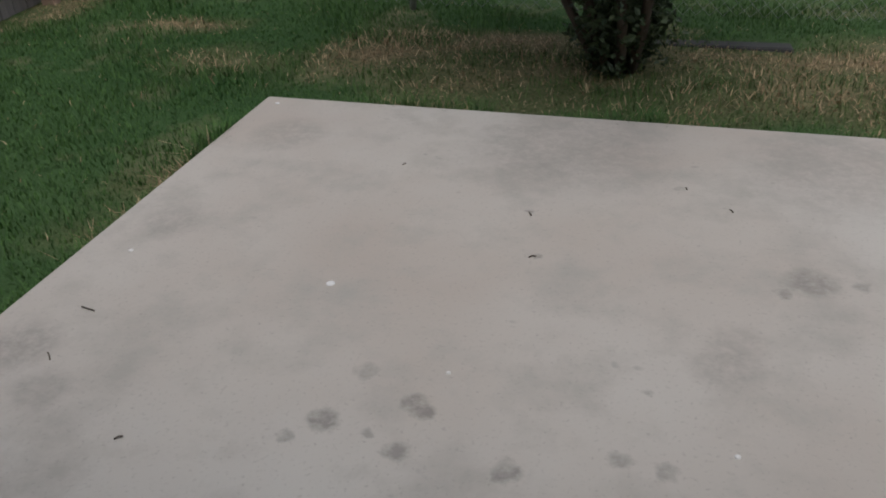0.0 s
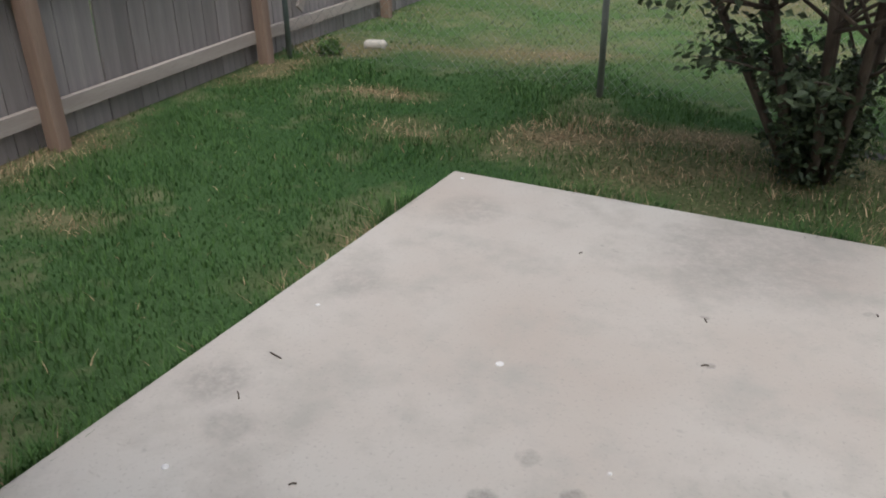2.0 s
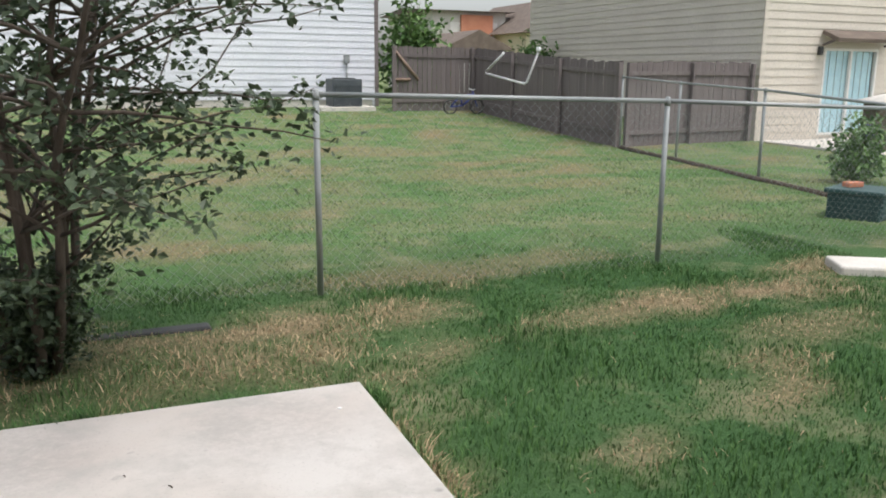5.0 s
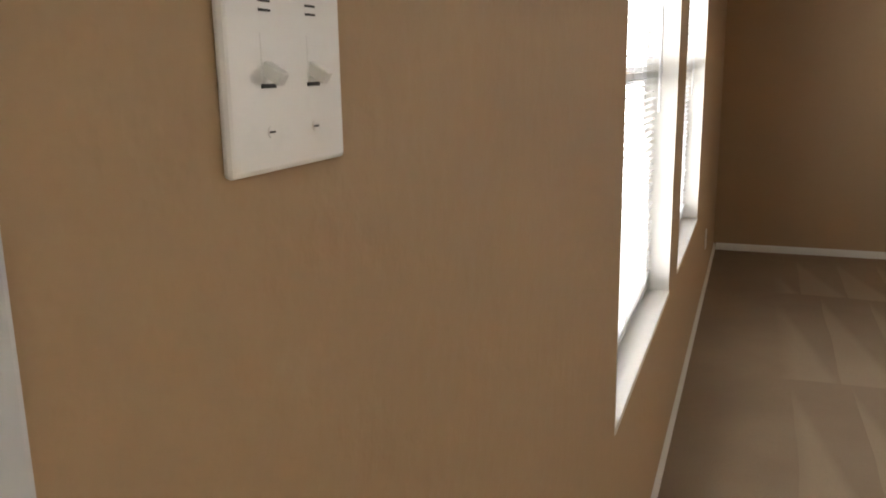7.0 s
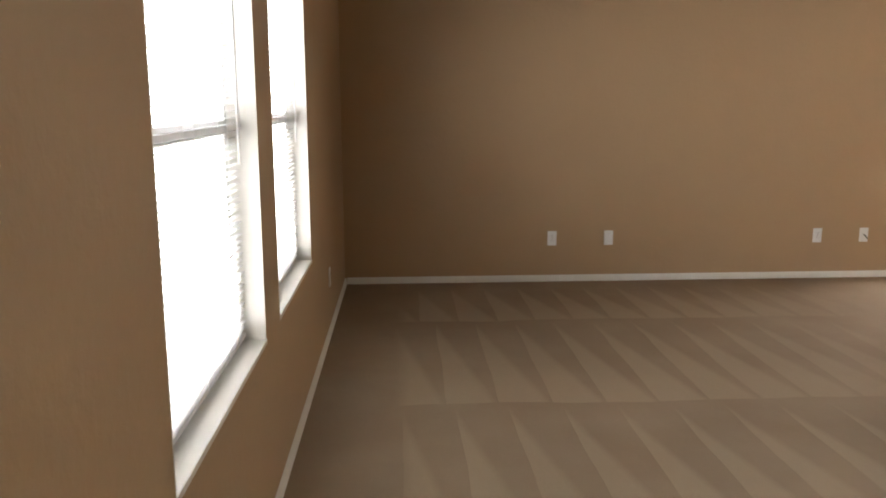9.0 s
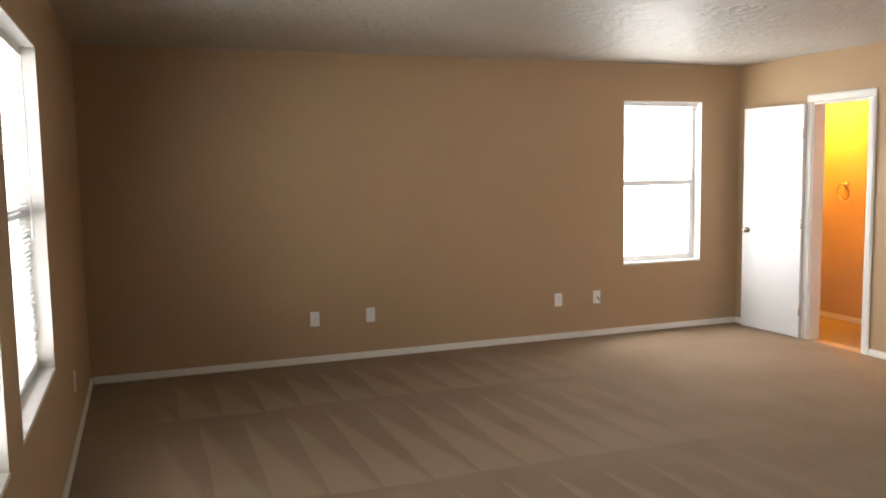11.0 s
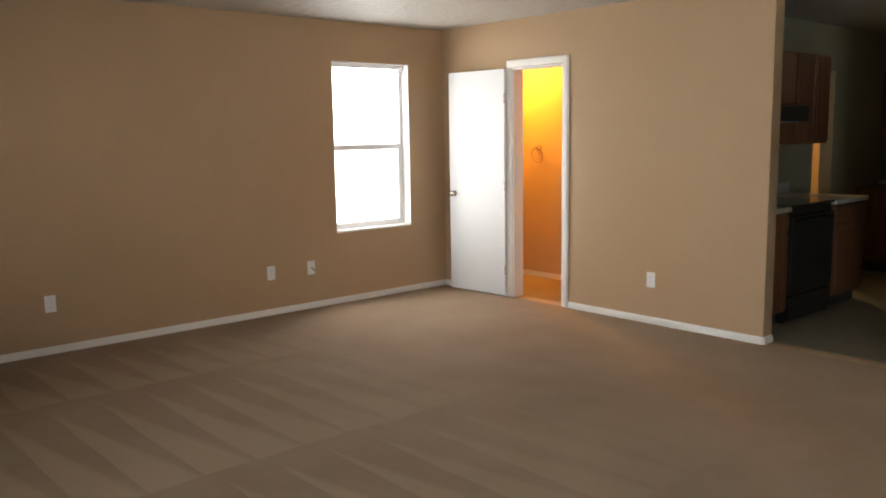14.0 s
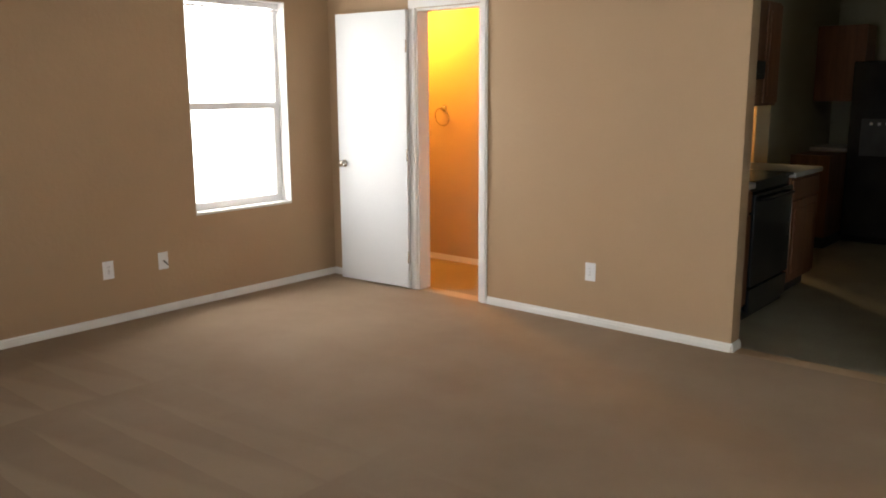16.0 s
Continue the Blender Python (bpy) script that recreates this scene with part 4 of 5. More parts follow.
# ---- shrub tree by the patio ----
def leaf_cloud(bm, pts, size, jitter, per, rng):
    for p in pts:
        for _ in range(per):
            c = p + Vector((rng.gauss(0, jitter), rng.gauss(0, jitter), rng.gauss(0, jitter * 0.8)))
            L = size * rng.uniform(0.7, 1.35)
            m = Matrix.Translation(c) @ Euler((rng.uniform(-1.1, 1.1), rng.uniform(-1.1, 1.1), rng.uniform(0, 6.28))).to_matrix().to_4x4()
            w = L * 0.34
            vs = [bm.verts.new(m @ Vector(q)) for q in ((0, 0, 0), (w, L * 0.45, 0.12 * L), (0, L, 0), (-w, L * 0.45, 0.12 * L), (0, L * 0.5, -0.02 * L))]
            bm.faces.new((vs[0], vs[1], vs[4]))
            bm.faces.new((vs[1], vs[2], vs[4]))
            bm.faces.new((vs[2], vs[3], vs[4]))
            bm.faces.new((vs[3], vs[0], vs[4]))


def build_shrub(base, label):
    rng = random.Random(11)
    t = empty("crape_myrtle_tree", base, label, "tree")
    base = Vector(base)
    tips = []
    stems = 9
    for s in range(stems):
        a = 2 * math.pi * s / stems + rng.uniform(-0.3, 0.3)
        tilt = rng.uniform(0.22, 0.58) if s % 3 else rng.uniform(0.04, 0.16)
        d = Vector((math.cos(a) * math.sin(tilt), math.sin(a) * math.sin(tilt) * 0.8, math.cos(tilt)))
        bm = bmesh.new()
        p = base + Vector((math.cos(a) * 0.05, math.sin(a) * 0.045, -0.06))
        pts = [p.copy()]
        for k in range(9):
            d = (d + Vector((rng.gauss(0, 0.09), rng.gauss(0, 0.09), 0.02))).normalized()
            p = p + d * rng.uniform(0.24, 0.34)
            pts.append(p.copy())
        tube(bm, pts, [0.028 * (1 - 0.09 * k) for k in range(10)], 7)
        for k in range(2, 10):
            for _ in range(1 if k < 3 else 3):
                aa = rng.uniform(0, 6.28)
                out = Vector((math.cos(aa), math.sin(aa) * 0.85, rng.uniform(0.1, 0.75))).normalized()
                L = rng.uniform(0.4, 1.0) * (1.45 if 2 < k < 7 else 0.85)
                tw = [pts[k]]
                q, dd = pts[k].copy(), out
                for j in range(5):
                    dd = (dd + Vector((rng.gauss(0, 0.18), rng.gauss(0, 0.18), rng.gauss(0.0, 0.12)))).normalized()
                    q = q + dd * L / 5
                    tw.append(q.copy())
                    if j >= 1:
                        tips.append(q.copy())
                        if rng.random() < 0.6:
                            tips.append(q + Vector((rng.gauss(0, 0.09), rng.gauss(0, 0.09), rng.gauss(0, 0.07))))
                tube(bm, tw, [0.011, 0.009, 0.007, 0.005, 0.004, 0.002], 5)
        part("trunk" if s == 0 else "limb", bm, BARK, t)
    crown = bmesh.new()
    leaf_cloud(crown, tips, 0.048, 0.040, 10, rng)
    tagged(part("crown", crown, LEAF, t, "small dark green leaves"), kind="stuff")
    low = bmesh.new()
    pts = []
    for _ in range(340):
        a, r, z = rng.uniform(0, 6.28), abs(rng.gauss(0, 0.5)), rng.uniform(0.0, 0.55)
        w = 0.13 + 0.32 * z
        pts.append(base + Vector((math.cos(a) * w * min(1.2, r + 0.3), math.sin(a) * w * min(1.2, r + 0.3), z)))
    leaf_cloud(low, pts, 0.042, 0.035, 9, rng)
    tagged(part("foot_growth", low, LEAF, t, "dense leafy shoots round the foot"), kind="stuff")


build_shrub((-1.09, 4.08, -0.14), "multi-stemmed crape myrtle tree with small dark leaves")


def bush(name, centre, rx, rz, n, leaf, mat, label, seed, kind_cat="bush", trunk=True):
    rng = random.Random(seed)
    c = Vector(centre)
    t = empty(name, centre, label, kind_cat)
    pts = []
    bm = bmesh.new()
    for _ in range(max(8, n // 14)):
        a, e = rng.uniform(0, 6.28), rng.uniform(0.15, 1.5)
        r = rng.uniform(0.55, 1.0)
        end = c + Vector((math.cos(a) * math.cos(e) * rx * r, math.sin(a) * math.cos(e) * rx * r, (0.35 + 0.65 * math.sin(e)) * rz * r))
        midp = c.lerp(end, 0.5) + Vector((0, 0, rz * 0.12))
        tube(bm, [c, midp, end], [0.03 * rx, 0.018 * rx, 0.005 * rx], 5)
        for _ in range(14):
            q = rng.uniform(0.4, 1.05)
            pts.append(c.lerp(end, q) + Vector((rng.gauss(0, 0.11 * rx), rng.gauss(0, 0.11 * rx), rng.gauss(0, 0.08 * rz))))
    part("trunk", bm, BARK, t)
    cr = bmesh.new()
    leaf_cloud(cr, pts, leaf, leaf * 1.2, 5, rng)
    tagged(part("crown", cr, mat, t), kind="stuff")


bush("bush", (9.4, 8.6, -0.24), 0.55, 1.0, 260, 0.10, LEAF2, "small green bush beyond the wire fence", 3)
# next shrub stands in for an unclear black mesh-like thing
bush("mesh_stand_in", (8.1, 5.95, -0.2), 0.62, 0.72, 330, 0.06, DARKLEAF, "low dark shrub standing in for a black mesh thing", 4)
bush("small_tree", (9.0, 26.8, 0.1), 1.1, 4.0, 420, 0.22, LEAF2, "green tree behind the wooden fence", 5, "tree")
bush("bush", (12.9, 25.2, 0.1), 0.8, 2.4, 300, 0.18, LEAF2, "light green bush behind the wooden fence", 6)
bush("small_weed", (-4.72, 5.35, -0.18), 0.07, 0.16, 40, 0.03, LEAF2, "small green weed beside the steel post", 7, "weed")
bush("bush", (3.6, 23.6, 0.1), 0.4, 0.45, 120, 0.1, LEAF2, "small green bush by the pale house", 8)


# ---- fences and houses in the next yards ----
def far_fence(p, q, h, label, braces=(), side=1):
    """Vertical boards from p to q, rails and posts on the right-hand side of that way (side 1)."""
    f = tagged(new("wooden_fence"), label, "fence")
    p, q = Vector(p), Vector(q)
    d = q - p
    L, ang = d.length, math.atan2(d.y, d.x)
    n = int(L / 0.142)
    me = mesh_of("picket", B(-0.067, 0.067, -0.008, 0.008, -0.25, h, bevel=0.0), FARWOOD)
    for i in range(n):
        c = p + d * ((i + 0.5) / n)
        shared("picket", me, f, pose(c.x, c.y, ground_z(c.x, c.y) + random.uniform(-0.02, 0.03), 0, random.uniform(-0.5, 0.5), math.degrees(ang)))
    m = max(1, round(L / 2.4))
    off = Vector((d.y, -d.x)).normalized() * side
    for i in range(m + 1):
        c = p + d * (i / m) + off * 0.085
        b = part("post", B(-0.045, 0.045, -0.045, 0.045, -0.25, h - 0.02, bevel=0.004), FARWOOD, f)
        b.matrix_basis = pose(c.x, c.y, ground_z(c.x, c.y), 0, 0, math.degrees(ang))
    for i in range(m):
        a, b = p + d * (i / m), p + d * ((i + 1) / m)
        za, zb = ground_z(*a), ground_z(*b)
        for z in (0.3, h - 0.25):
            r = part("rail", B(0, (b - a).length - 0.005, -0.018, 0.018, -0.045, 0.045), FARWOOD, f)
            s = a + off * 0.028
            r.matrix_basis = Matrix.Translation((s.x, s.y, za + z)) @ Matrix.Rotation(ang, 4, "Z") @ Matrix.Rotation(-math.atan2(zb - za, (b - a).length), 4, "Y")
    for i0, z0, i1, z1 in braces:
        a, b = p + d * i0 + off * 0.06, p + d * i1 + off * 0.06
        A, Bv = Vector((a.x, a.y, ground_z(*a) + z0)), Vector((b.x, b.y, ground_z(*b) + z1))
        part("brace", T([A, Bv], 0.045, 4), POSTWOOD, f)


far_fence((7.05, 22.8), (9.6, 22.8), 1.83, "dark weathered wooden fence with a braced gate", braces=((0.02, 1.7, 0.3, 0.9), (0.02, 0.9, 0.2, 0.9)))
far_fence((9.6, 22.7), (9.7, 15.2), 1.83, "dark weathered wooden side fence with brown posts")
far_fence((9.8, 15.2), (13.5, 15.55), 1.83, "dark weathered wooden fence beside the tan house")


def siding_wall(p, q, z0, z1, board, mat, parent, holes=()):
    """Lapped boards from p to q (the outside lies on the right-hand side of that way); holes in metres along and up."""
    p, q = Vector(p), Vector(q)
    d = q - p
    L, ang = d.length, math.atan2(d.y, d.x)
    core = bmesh.new()
    m = Matrix.Translation((p.x, p.y, 0)) @ Matrix.Rotation(ang, 4, "Z")
    cuts = sorted({0.0, L, *[h[0] for h in holes], *[h[1] for h in holes]})
    for a, b in zip(cuts, cuts[1:]):
        hs = [h for h in holes if h[0] <= a and b <= h[1]]
        z = z0
        for h in sorted(hs, key=lambda v: v[2]):
            if h[2] > z:
                box(core, a, b, 0.0, 0.15, z, h[2])
            z = h[3]
        if z < z1:
            box(core, a, b, 0.0, 0.15, z, z1)
    w = part("wall", core, mat, parent)
    w.matrix_basis = m
    z = z0 + 0.02
    while z < z1 - 0.02:
        spans = [(0.0, L)]
        for h in holes:
            if z + board > h[2] and z < h[3]:
                spans = [s for a, b in spans for s in ((a, min(b, h[0])), (max(a, h[1]), b)) if s[1] - s[0] > 0.02]
        for a, b in spans:
            bm = bmesh.new()
            v = [bm.verts.new(c) for c in ((a, -0.026, z), (b, -0.026, z), (b, -0.006, z + board), (a, -0.006, z + board), (a, 0.002, z), (b, 0.002, z), (b, 0.002, z + board), (a, 0.002, z + board))]
            for f in ((0, 1, 2, 3), (4, 7, 6, 5), (0, 4, 5, 1), (2, 6, 7, 3), (0, 3, 7, 4), (1, 5, 6, 2)):
                bm.faces.new([v[i] for i in f])
            s = part("siding_board", bm, mat, w)
            s.matrix_parent_inverse = Matrix.Identity(4)
        z += board
    return w


def gable_roof(parent, x0, x1, y0, y1, z, rise, mat, over=0.4, along="x"):
    bm = bmesh.new()
    if along == "x":
        a = [(x0 - over, y0 - over, z), (x1 + over, y0 - over, z), (x1 + over, y1 + over, z), (x0 - over, y1 + over, z), (x0 - over, (y0 + y1) / 2, z + rise), (x1 + over, (y0 + y1) / 2, z + rise)]
        fs = ((0, 1, 5, 4), (2, 3, 4, 5), (0, 4, 3), (1, 2, 5), (0, 3, 2, 1))
    else:
        a = [(x0 - over, y0 - over, z), (x1 + over, y0 - over, z), (x1 + over, y1 + over, z), (x0 - over, y1 + over, z), ((x0 + x1) / 2, y0 - over, z + rise), ((x0 + x1) / 2, y1 + over, z + rise)]
        fs = ((0, 3, 5, 4), (1, 4, 5, 2), (0, 4, 1), (2, 5, 3), (0, 1, 2, 3))
    v = [bm.verts.new(p) for p in a]
    for f in fs:
        bm.faces.new([v[i] for i in f])
    return part("roof", bm, mat, parent)


def build_grey_house():
    h = tagged(new("pale_grey_house"), "two-storey house with pale grey lap siding", "house")
    siding_wall((-8.0, 24.3), (7.05, 24.3), 0.42, 5.6, 0.19, SIDING_GREY, h)
    part("foundation", B(-8.0, 7.05, 24.32, 24.45, -0.1, 0.42), PALECONC, h)
    siding_wall((7.05, 24.3), (7.05, 33.0), 0.1, 5.6, 0.19, SIDING_GREY, h)
    part("wall", B(-8.0, -7.85, 24.45, 33, 0.0, 5.6), SIDING_GREY, h)
    part("wall", B(-8.0, 7.05, 32.85, 33.0, 0.0, 5.6), SIDING_GREY, h)
    part("corner_board", B(6.97, 7.09, 24.262, 24.30, 0.1, 5.6, bevel=0.005), FARWOOD, h, "dark corner board")
    gable_roof(h, -8.0, 7.05, 24.3, 33.0, 5.6, 2.4, SHINGLE)


build_grey_house()


def build_tan_house():
    h = tagged(new("tan_house"), "two-storey house with tan lap siding and sliding door", "house")
    cx, cy = 13.7, 15.45
    siding_wall((cx, cy), (25.0, cy), -0.28, 5.6, 0.19, SIDING_TAN, h, holes=((1.95, 3.75, -0.16, 1.95),))
    siding_wall((cx, 27.0), (cx, cy), -0.28, 5.6, 0.19, SIDING_TAN, h)
    part("wall", B(24.85, 25.0, cy + 0.15, 27, -0.3, 5.6), SIDING_TAN, h)
    part("wall", B(cx + 0.15, 24.85, 26.85, 27.0, -0.3, 5.6), SIDING_TAN, h)
    part("corner_board", B(cx - 0.035, cx + 0.09, cy - 0.042, cy - 0.027, -0.28, 5.6), SIDING_TAN, h)
    x0, x1 = cx + 1.95, cx + 3.75
    d = part("sliding_door", B(x0, x0 + 0.06, cy - 0.02, cy + 0.06, -0.16, 1.95), WHITE, h, "white sliding door with pale blue blinds")
    for bb in ((x1 - 0.06, x1, cy - 0.02, cy + 0.06, -0.16, 1.95), (x0 + 0.06, x1 - 0.06, cy - 0.02, cy + 0.06, 1.89, 1.95), (x0 + 0.87, x0 + 0.93, cy - 0.02, cy + 0.06, -0.1, 1.89), (x0 + 0.06, x1 - 0.06, cy - 0.02, cy + 0.06, -0.16, -0.1)):
        part("door_frame", B(*bb), WHITE, d)
    for k in range(15):
        x = x0 + 0.07 + k * 0.11
        part("vertical_blind", B(x, x + 0.1, cy + 0.075 + 0.008 * (k % 2), cy + 0.08 + 0.008 * (k % 2), -0.1, 1.89), BLUEBLIND, d)
    aw = part("awning", B(x0 - 0.15, x1 + 0.2, -0.55, 0.0, -0.05, 0.05, bevel=0.01, m=pose(0, cy - 0.03, 2.33, 22)), SHINGLE, h, "small brown shingled awning")
    for x in (x0 - 0.1, x1 + 0.15):
        part("bracket", T([(x, cy - 0.03, 2.02), (x, cy - 0.45, 2.14)], 0.03, 4), FARWOOD, h)
    part("wall_lamp", B(x0 - 0.26, x0 - 0.16, cy - 0.14, cy - 0.03, 1.78, 1.98, bevel=0.02), DARK, h, "small black wall lamp")
    gable_roof(h, cx, 25.0, cy, 27.0, 5.6, 2.6, SHINGLE)


build_tan_house()


def far_house(x0, x1, y0, y1, z1, rise, wall, label, along="y"):
    h = tagged(new("distant_house"), label, "house", "distant houses")
    part("wall", B(x0, x1, y0, y1, -0.2, z1), wall, h)
    gable_roof(h, x0, x1, y0, y1, z1, rise, SHINGLE, 0.5, along)
    if along == "y":
        bm = bmesh.new()
        xm = (x0 + x1) / 2
        for y in (y0 - 0.52, y0 - 0.1):
            for p in ((x0, z1), (x1, z1), (xm, z1 + rise * 0.94)):
                bm.verts.new((p[0], y, p[1]))
        bm.verts.ensure_lookup_table()
        for f in ((0, 1, 2), (3, 5, 4), (0, 3, 4, 1), (1, 4, 5, 2), (2, 5, 3, 0)):
            bm.faces.new([bm.verts[i] for i in f])
        part("gable", bm, wall, h)
    for k in range(2):
        x = x0 + (x1 - x0) * (0.25 + 0.4 * k)
        w = part("window", B(x, x + 1.0, y0 - 0.04, y0 + 0.01, z1 - 1.9, z1 - 0.7), GLASS, h)
        part("window_frame", B(x - 0.08, x + 1.08, y0 - 0.03, y0 - 0.005, z1 - 1.98, z1 - 0.62), WHITE, h)


far_house(20.9, 26.0, 41.0, 50.0, 3.4, 2.0, CREAM, "cream gabled house beyond the fences")
far_house(17.0, 21.6, 45.0, 53.0, 4.7, 0.35, PALECONC, "flat-roofed pale building with orange brick part", "x")
part("brick_front", B(18.7, 20.7, 44.8, 44.97, 0, 4.5), BRICKRED, bpy.data.objects["distant_house.001"], "orange brick front")
far_house(14.2, 17.0, 36.0, 40.0, 2.3, 0.9, SHINGLE, "low dark shed with a pale gable edge")


# ---- things in the yards ----
def ac_unit(x, y, z, w, h, label, mat):
    a = empty("air_conditioner", (x, y, z), label, "air conditioner")
    part("pad", B(x - w * 0.95, x + w * 0.95, y - w * 0.6, y + w * 0.6, z - 0.1, z + 0.08, bevel=0.02), PALECONC, a)
    part("cabinet", B(x - w / 2, x + w / 2, y - w / 2, y + w / 2, z + 0.08, z + h, bevel=0.03), mat, a)
    for k in range(9):
        zz = z + 0.16 + k * (h - 0.3) / 9
        part("louvre", B(x - w / 2 + 0.03, x + w / 2 - 0.03, y - w / 2 - 0.012, y - w / 2 + 0.004, zz, zz + 0.03), mat, a)
    part("fan_grille", T([(x, y, z + h), (x, y, z + h + 0.03)], w * 0.4, 16), DARK, a)


ACM = rough_mat("dark_grey_metal", (0.055, 0.065, 0.075), (0.085, 0.095, 0.105), 4, 50, 0.5)
ac_unit(5.75, 23.4, 0.20, 0.86, 0.86, "dark grey air conditioner on a concrete pad", ACM)
ac_unit(18.3, 14.3, -0.3, 0.8, 0.8, "beige air conditioner beside the tan house", SIDING_TAN)
m_ = empty("electric_meter", (6.08, 24.25, 1.5), "grey electric meter on pale siding", "meter")
part("meter_box", B(6.0, 6.16, 24.16, 24.272, 1.5, 1.75, bevel=0.015), GALV, m_)
part("conduit", T([(6.08, 24.24, 1.5), (6.08, 24.24, 0.5)], 0.025, 8), GALV, m_)


def utility_box():
    u = empty("utility_box", (6.75, 6.25, -0.2), "dark green louvred utility box with a brick on it", "utility box")
    z = ground_z(6.75, 6.25)
    m = pose(6.75, 6.3, z, 0, 0, 25)
    part("housing", B(-0.27, 0.27, -0.27, 0.27, -0.05, 0.27, bevel=0.015, m=m), GREENBOX, u)
    lid = bmesh.new()
    box(lid, -0.3, 0.3, -0.3, 0.3, 0.27, 0.32, bevel=0.012, m=m)
    part("lid", lid, GREENBOX, u)
    for k in range(4):
        for s in (0, 90):
            part("louvre", B(-0.25, 0.25, -0.287, -0.265, 0.04 + k * 0.055, 0.066 + k * 0.055, m=m @ pose(0, 0, 0, 0, 0, -s)), GREENBOX, u)
    b = tagged(part("brick", B(-0.1, 0.1, -0.05, 0.05, 0.321, 0.375, bevel=0.006, m=m @ pose(0, 0.1, 0, 0, 0, -30)), BRICKRED), "loose red brick on the utility box", "brick")


utility_box()


def pet_house():
    p = empty("dog_house", (14.9, 12.6, -0.3), "tan plastic playhouse with blue side and pale roof", "playhouse")
    m = pose(14.9, 12.6, ground_z(14.9, 12.6), 0, 0, -30)
    for bb in ((-0.55, 0.55, -0.45, -0.40, 0, 0.35), (-0.55, -0.35, -0.45, -0.40, 0.35, 1.0), (0.35, 0.55, -0.45, -0.40, 0.35, 1.0), (-0.55, 0.55, 0.40, 0.45, 0, 1.0), (0.5, 0.55, -0.4, 0.4, 0, 1.0)):
        part("wall_panel", B(*bb, bevel=0.01, m=m), SHINGLE, p)
    part("side_panel", B(-0.55, -0.5, -0.4, 0.4, 0, 0.55, m=m), BLUE, p, "blue plastic side")
    rf = bmesh.new()
    tube(rf, [m @ Vector((0, 0, 1.0)), m @ Vector((0, 0, 1.07)), m @ Vector((0, 0, 1.25))], [0.86, 0.8, 0.12], 8)
    part("roof", rf, PALECONC, p, "pale plastic roof")
    structure("pavement", B(13.75, 19.5, 11.6, 15.4, -0.5, -0.245, bevel=0.01), PALECONC, "pale concrete patio of the tan house", "patio")


pet_house()


def bicycle():
    b = empty("childs_bicycle", (8.9, 21.8, 0.0), "small blue childs bicycle by the fence", "bicycle")
    z = ground_z(8.9, 21.8)
    o = Vector((8.9, 21.9, z))
    for dx in (-0.42, 0.42):
        ring = [o + Vector((dx + 0.2 * math.cos(a), 0, 0.21 + 0.2 * math.sin(a))) for a in [2 * math.pi * k / 20 for k in range(21)]]
        w = part("wheel", T(ring, 0.022, 6), DARK, b)
        for k in range(6):
            a = math.pi * k / 6
            c, r = o + Vector((dx, 0, 0.21)), Vector((math.cos(a), 0, math.sin(a))) * 0.19
            part("spoke", T([c - r, c + r], 0.003, 4), GALV, w)
    for p, q in (((-0.42, 0.21), (-0.05, 0.24)), ((-0.42, 0.21), (-0.12, 0.52)), ((-0.05, 0.24), (-0.12, 0.52)), ((-0.05, 0.24), (0.28, 0.5)), ((-0.12, 0.52), (0.28, 0.56)), ((0.42, 0.21), (0.26, 0.66))):
        part("frame_tube", T([o + Vector((p[0], 0, p[1])), o + Vector((q[0], 0, q[1]))], 0.022, 8), BLUE, b)
    part("handlebar", T([o + Vector((0.24, -0.22, 0.72)), o + Vector((0.27, -0.05, 0.68)), o + Vector((0.27, 0.05, 0.68)), o + Vector((0.24, 0.22, 0.72))], 0.013, 6), WPVC, b)
    part("saddle", B(o.x - 0.24, o.x - 0.02, o.y - 0.06, o.y + 0.06, z + 0.54, z + 0.59, bevel=0.02), DARK, b)


bicycle()


def pvc_line(pts):
    g = empty("pvc_frame", pts[0], "bent white plastic pipe frame placed to fit the camera view", "pipe frame")
    part("pipe", T(pts, 0.032, 8), WPVC, g)
    part("cap", T([pts[-1], Vector(pts[-1]) + Vector((0, 0, 0.12))], 0.06, 8), WPVC, g)


# bends placed to fit the camera's view; the frame hangs before the fence
pvc_line([(9.4, 20.4, 1.80), (9.3, 21.3, 1.30), (9.28, 21.25, 1.25), (9.3, 18.98, 1.01), (9.32, 18.88, 1.05), (9.45, 18.55, 1.80)])
tagged(part("concrete_block", B(-0.5, 0.5, -0.2, 0.2, -0.05, 0.07, bevel=0.02, m=pose(4.85, 4.25, -0.17, 0, 0, -30)), PALECONC), "pale concrete slab lying in the grass", "slab")
# near-black bar draws the shadow in a hollow behind the tree
tagged(part("trench_shade_bar", B(-0.36, 0.36, -0.06, 0.06, -0.08, 0.02, bevel=0.02, m=pose(-0.60, 4.60, -0.155, 0, 0, 2)), DARK), "dark bar standing in for the shaded trench behind the tree", "timber")
tagged(part("white_stone", B(-0.09, 0.09, -0.05, 0.05, -0.02, 0.05, bevel=0.025, m=pose(-4.55, 5.75, -0.16, 0, 0, 20)), PALECONC), "pale broken stone in the grass", "stone")

# bar drawn for the dark trench line in the soil
edge = [(7.45, 6.6), (8.2, 9.4), (9.02, 12.4), (9.58, 15.0)]
tagged(part("soil_line", T([(x, y, ground_z(x, y) + 0.01) for x, y in edge], 0.055, 6), BARK), "dark soil line along the wire fence, laid as a bar", "edging")

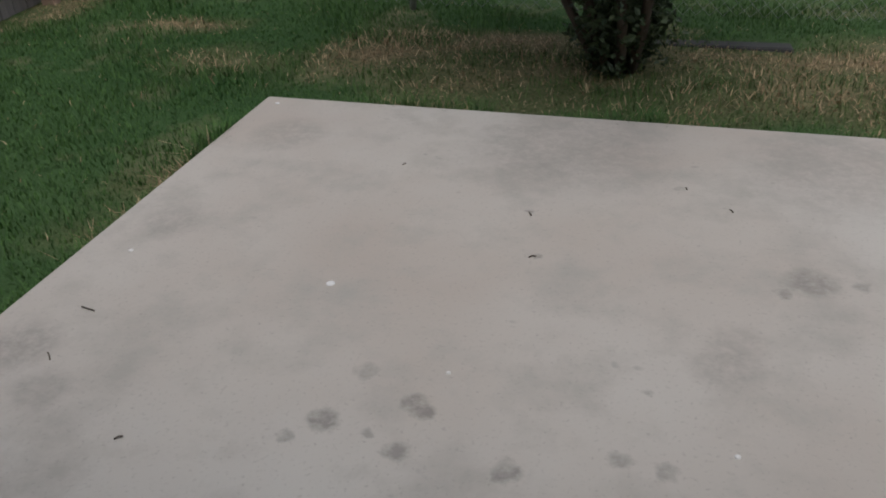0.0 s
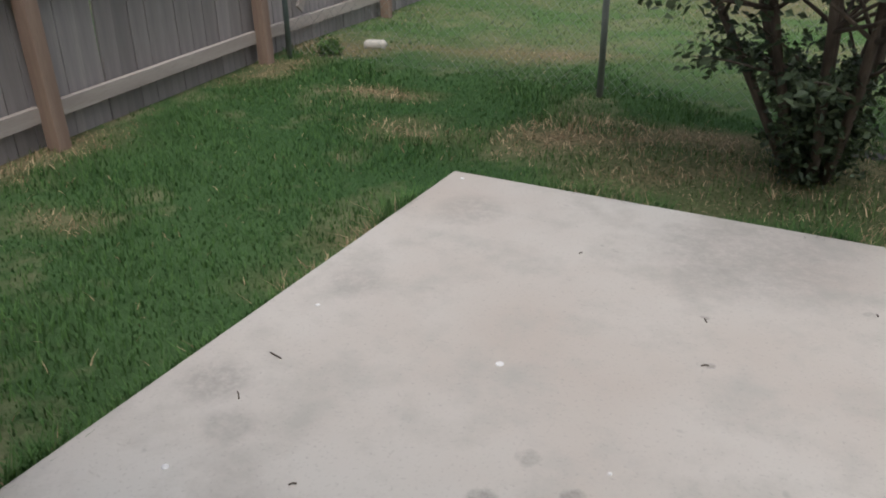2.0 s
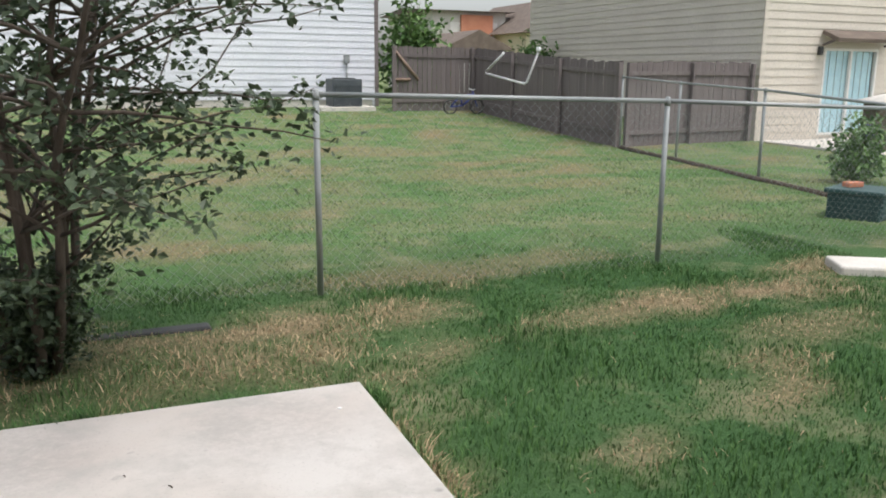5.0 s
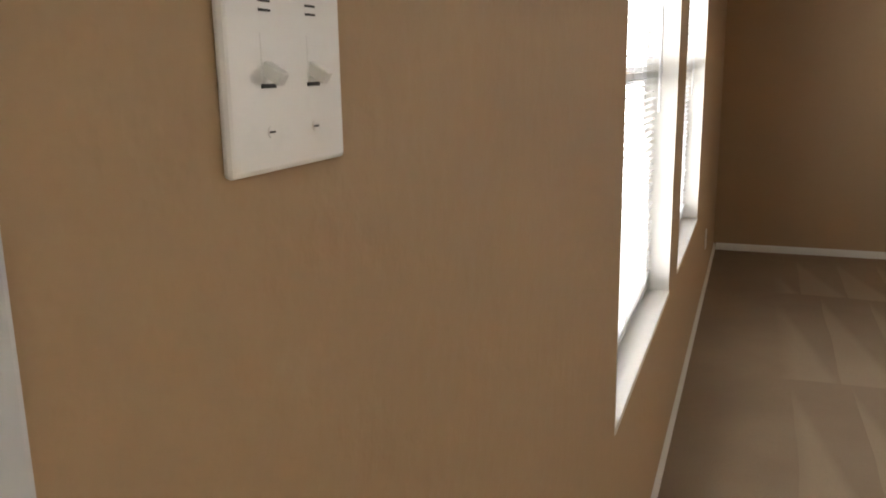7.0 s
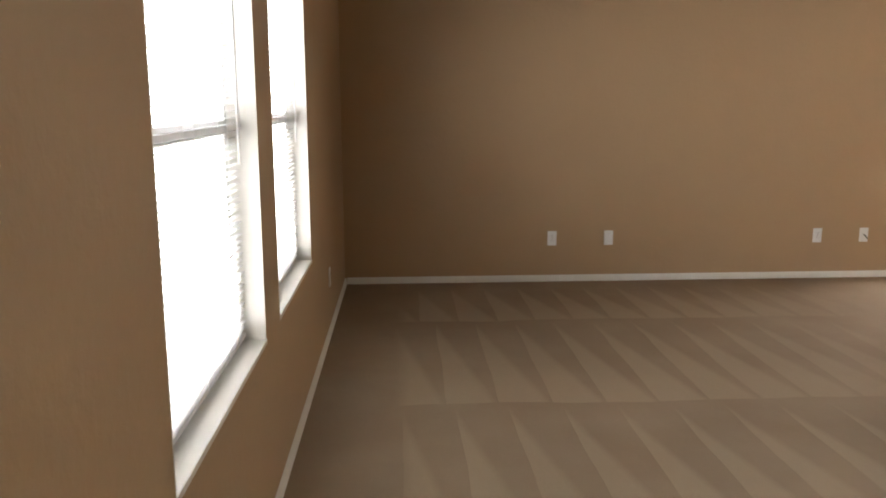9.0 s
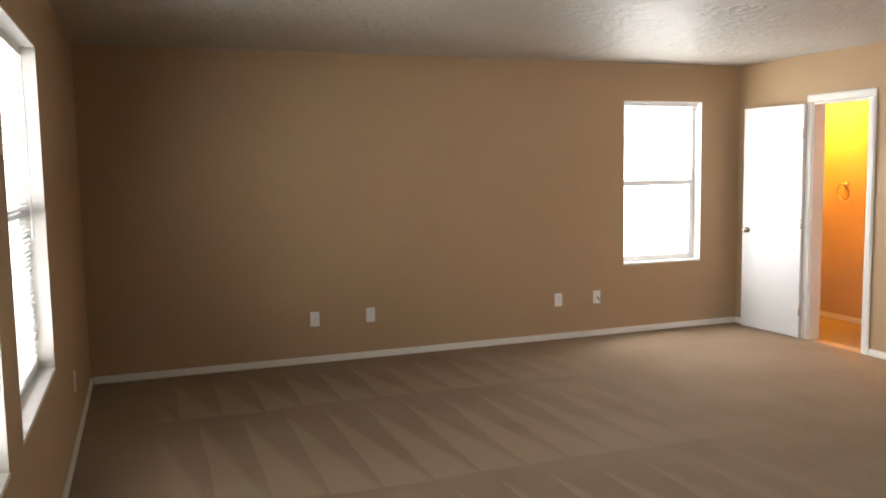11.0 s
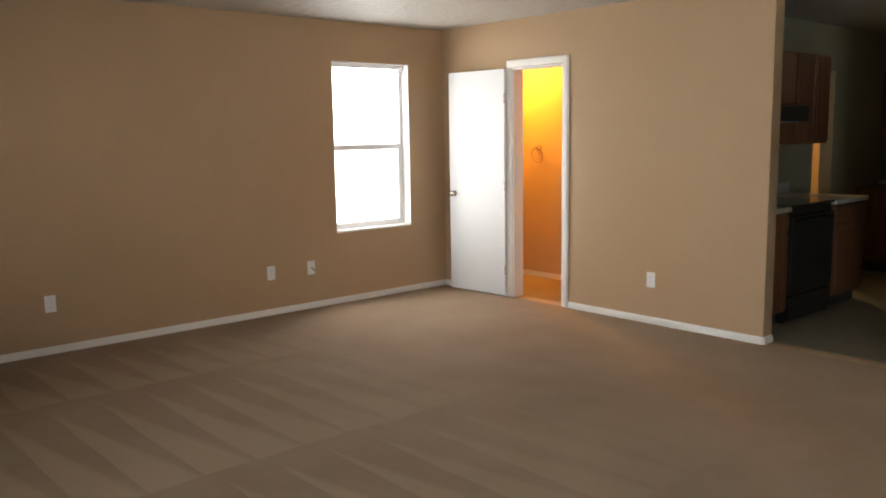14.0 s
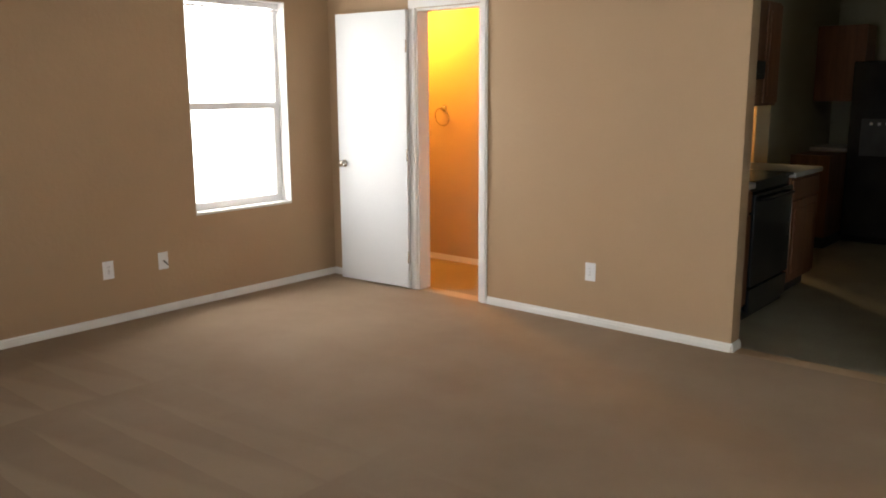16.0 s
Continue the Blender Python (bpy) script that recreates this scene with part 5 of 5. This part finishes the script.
# specks on the slab
for i, (x, y, r) in enumerate(((-1.724, 1.939, 0.013), (-2.412, 1.981, 0.008), (-2.28, 1.15, 0.010), (-0.62, 1.5, 0.007), (-2.50, 3.24, 0.01), (0.1, 3.05, 0.009), (-1.29, 1.63, 0.006))):
    sp = T([(x, y, PZ - 0.001), (x, y, PZ + 0.002), (x, y, PZ + 0.003)], [r, r, r * 0.6], 9)
    tagged(part("paint_speck", sp, WPVC), "small white paint speck on the patio", "paint speck", "paint specks")
for i in range(8):
    x, y = ((-1.241, 2.473), (-1.173, 2.207), (-2.37, 1.676), (-2.30, 1.45), (-1.75, 2.75), (-0.6, 2.6), (-0.75, 2.75), (-1.95, 1.25), (-2.1, 1.6), (-0.1, 2.6), (-0.4, 2.9), (-1.8, 1.9))[i]
    a, L = random.uniform(0, 6.28), (0.025, 0.022, 0.05, 0.035, 0.015, 0.02, 0.015, 0.02)[i]
    tw = T([(x, y, PZ + 0.003), (x + L * 0.5 * math.cos(a), y + L * 0.5 * math.sin(a), PZ + 0.006), (x + L * math.cos(a + 0.1), y + L * math.sin(a + 0.1), PZ + 0.003)], 0.0022, 5)
    tagged(part("twig", tw, BARK), "small dry twig on the patio", "twig", "twigs on the patio")


# ---- grass ----
def grass(name, count, xr, yr, h, w, seed, label, keep, mat):
    rng = np.random.default_rng(seed)
    xs, ys = rng.uniform(*xr, count), rng.uniform(*yr, count)
    verts, faces, dry = [], [], []
    for x, y in zip(xs, ys):
        if not keep(x, y):
            continue
        clump = 0.55 + 0.9 * max(0.0, noise.noise((x * 1.7, y * 1.7, 2.0)) + 0.35)
        dr = dryness(x, y)
        if rng.random() < dr * 0.55:
            continue
        isdry = 1.0 if rng.random() < dr * 0.9 + 0.012 else dr * 0.3
        H = h * clump * rng.uniform(0.5, 1.2) * (0.75 if isdry > 0.9 else 1.0)
        a, lean = rng.uniform(0, 6.283), rng.uniform(0.2, 1.0) + (0.7 if isdry > 0.9 else 0)
        ca, sa = math.cos(a), math.sin(a)
        z = ground_z(x, y) - 0.005
        W = w * rng.uniform(0.7, 1.3)
        k = len(verts)
        dx, dy = ca * H * lean, sa * H * lean
        verts += [(x - sa * W, y + ca * W, z), (x + sa * W, y - ca * W, z), (x + sa * W * 0.7 + dx * 0.4, y - ca * W * 0.7 + dy * 0.4, z + H * 0.65),
                  (x - sa * W * 0.7 + dx * 0.4, y + ca * W * 0.7 + dy * 0.4, z + H * 0.65), (x + dx, y + dy, z + H)]
        faces += [(k, k + 1, k + 2, k + 3), (k + 3, k + 2, k + 4)]
        dry += [isdry] * 5
    me = bpy.data.meshes.new(name)
    me.from_pydata(verts, [], faces)
    at = me.attributes.new("dry", "FLOAT", "POINT")
    at.data.foreach_set("value", dry)
    me.materials.append(mat)
    tagged(new(name, me), label, "grass", kind="stuff")


def off_patio(x, y):
    return not (PX0 - 0.012 < x < PX1 + 0.012 and y < PY1 + 0.012) and x > fence_x(y) - 0.02



def near_lawn(x, y):
    return y + 1.1 * noise.noise((x * 0.9, y * 0.9, 7.0)) + 0.5 * noise.noise((x * 9, y * 9, 3.0)) < 5.5


grass("grass", 215000, (-5.4, 5.0), (0.16, 6.3), 0.042, 0.0026, 5, "short patchy green lawn with straw patches", lambda x, y: off_patio(x, y) and near_lawn(x, y), GRASS)
grass("grass", 95000, (-6.5, 9.0), (4.7, 14.0), 0.027, 0.0045, 6, "mown green grass of the next yard", lambda x, y: off_patio(x, y) and not near_lawn(x, y), GRASS_PALE)
grass("grass", 25000, (-6.5, 14.0), (14.0, 24.0), 0.025, 0.009, 7, "mown green grass by the far fence", lambda x, y: off_patio(x, y) and not (x > 9.6 and y > 15.2), GRASS_PALE)


def slab_edge(x, y):
    """Overgrown tufts against the slab, with bare stretches between them."""
    gap = min(abs(x - PX0) if y < PY1 + 0.06 else 9, abs(x - PX1) if y < PY1 + 0.06 else 9, abs(y - PY1) if PX0 - 0.06 < x < PX1 + 0.06 else 9)
    return off_patio(x, y) and gap < 0.075 and noise.noise((x * 3.1, y * 3.1, 5.0)) > -0.18


grass("grass", 150000, (PX0 - 0.08, PX1 + 0.08), (0.3, PY1 + 0.08), 0.115, 0.003, 8, "long uncut grass along the patio edge", slab_edge, GRASS)
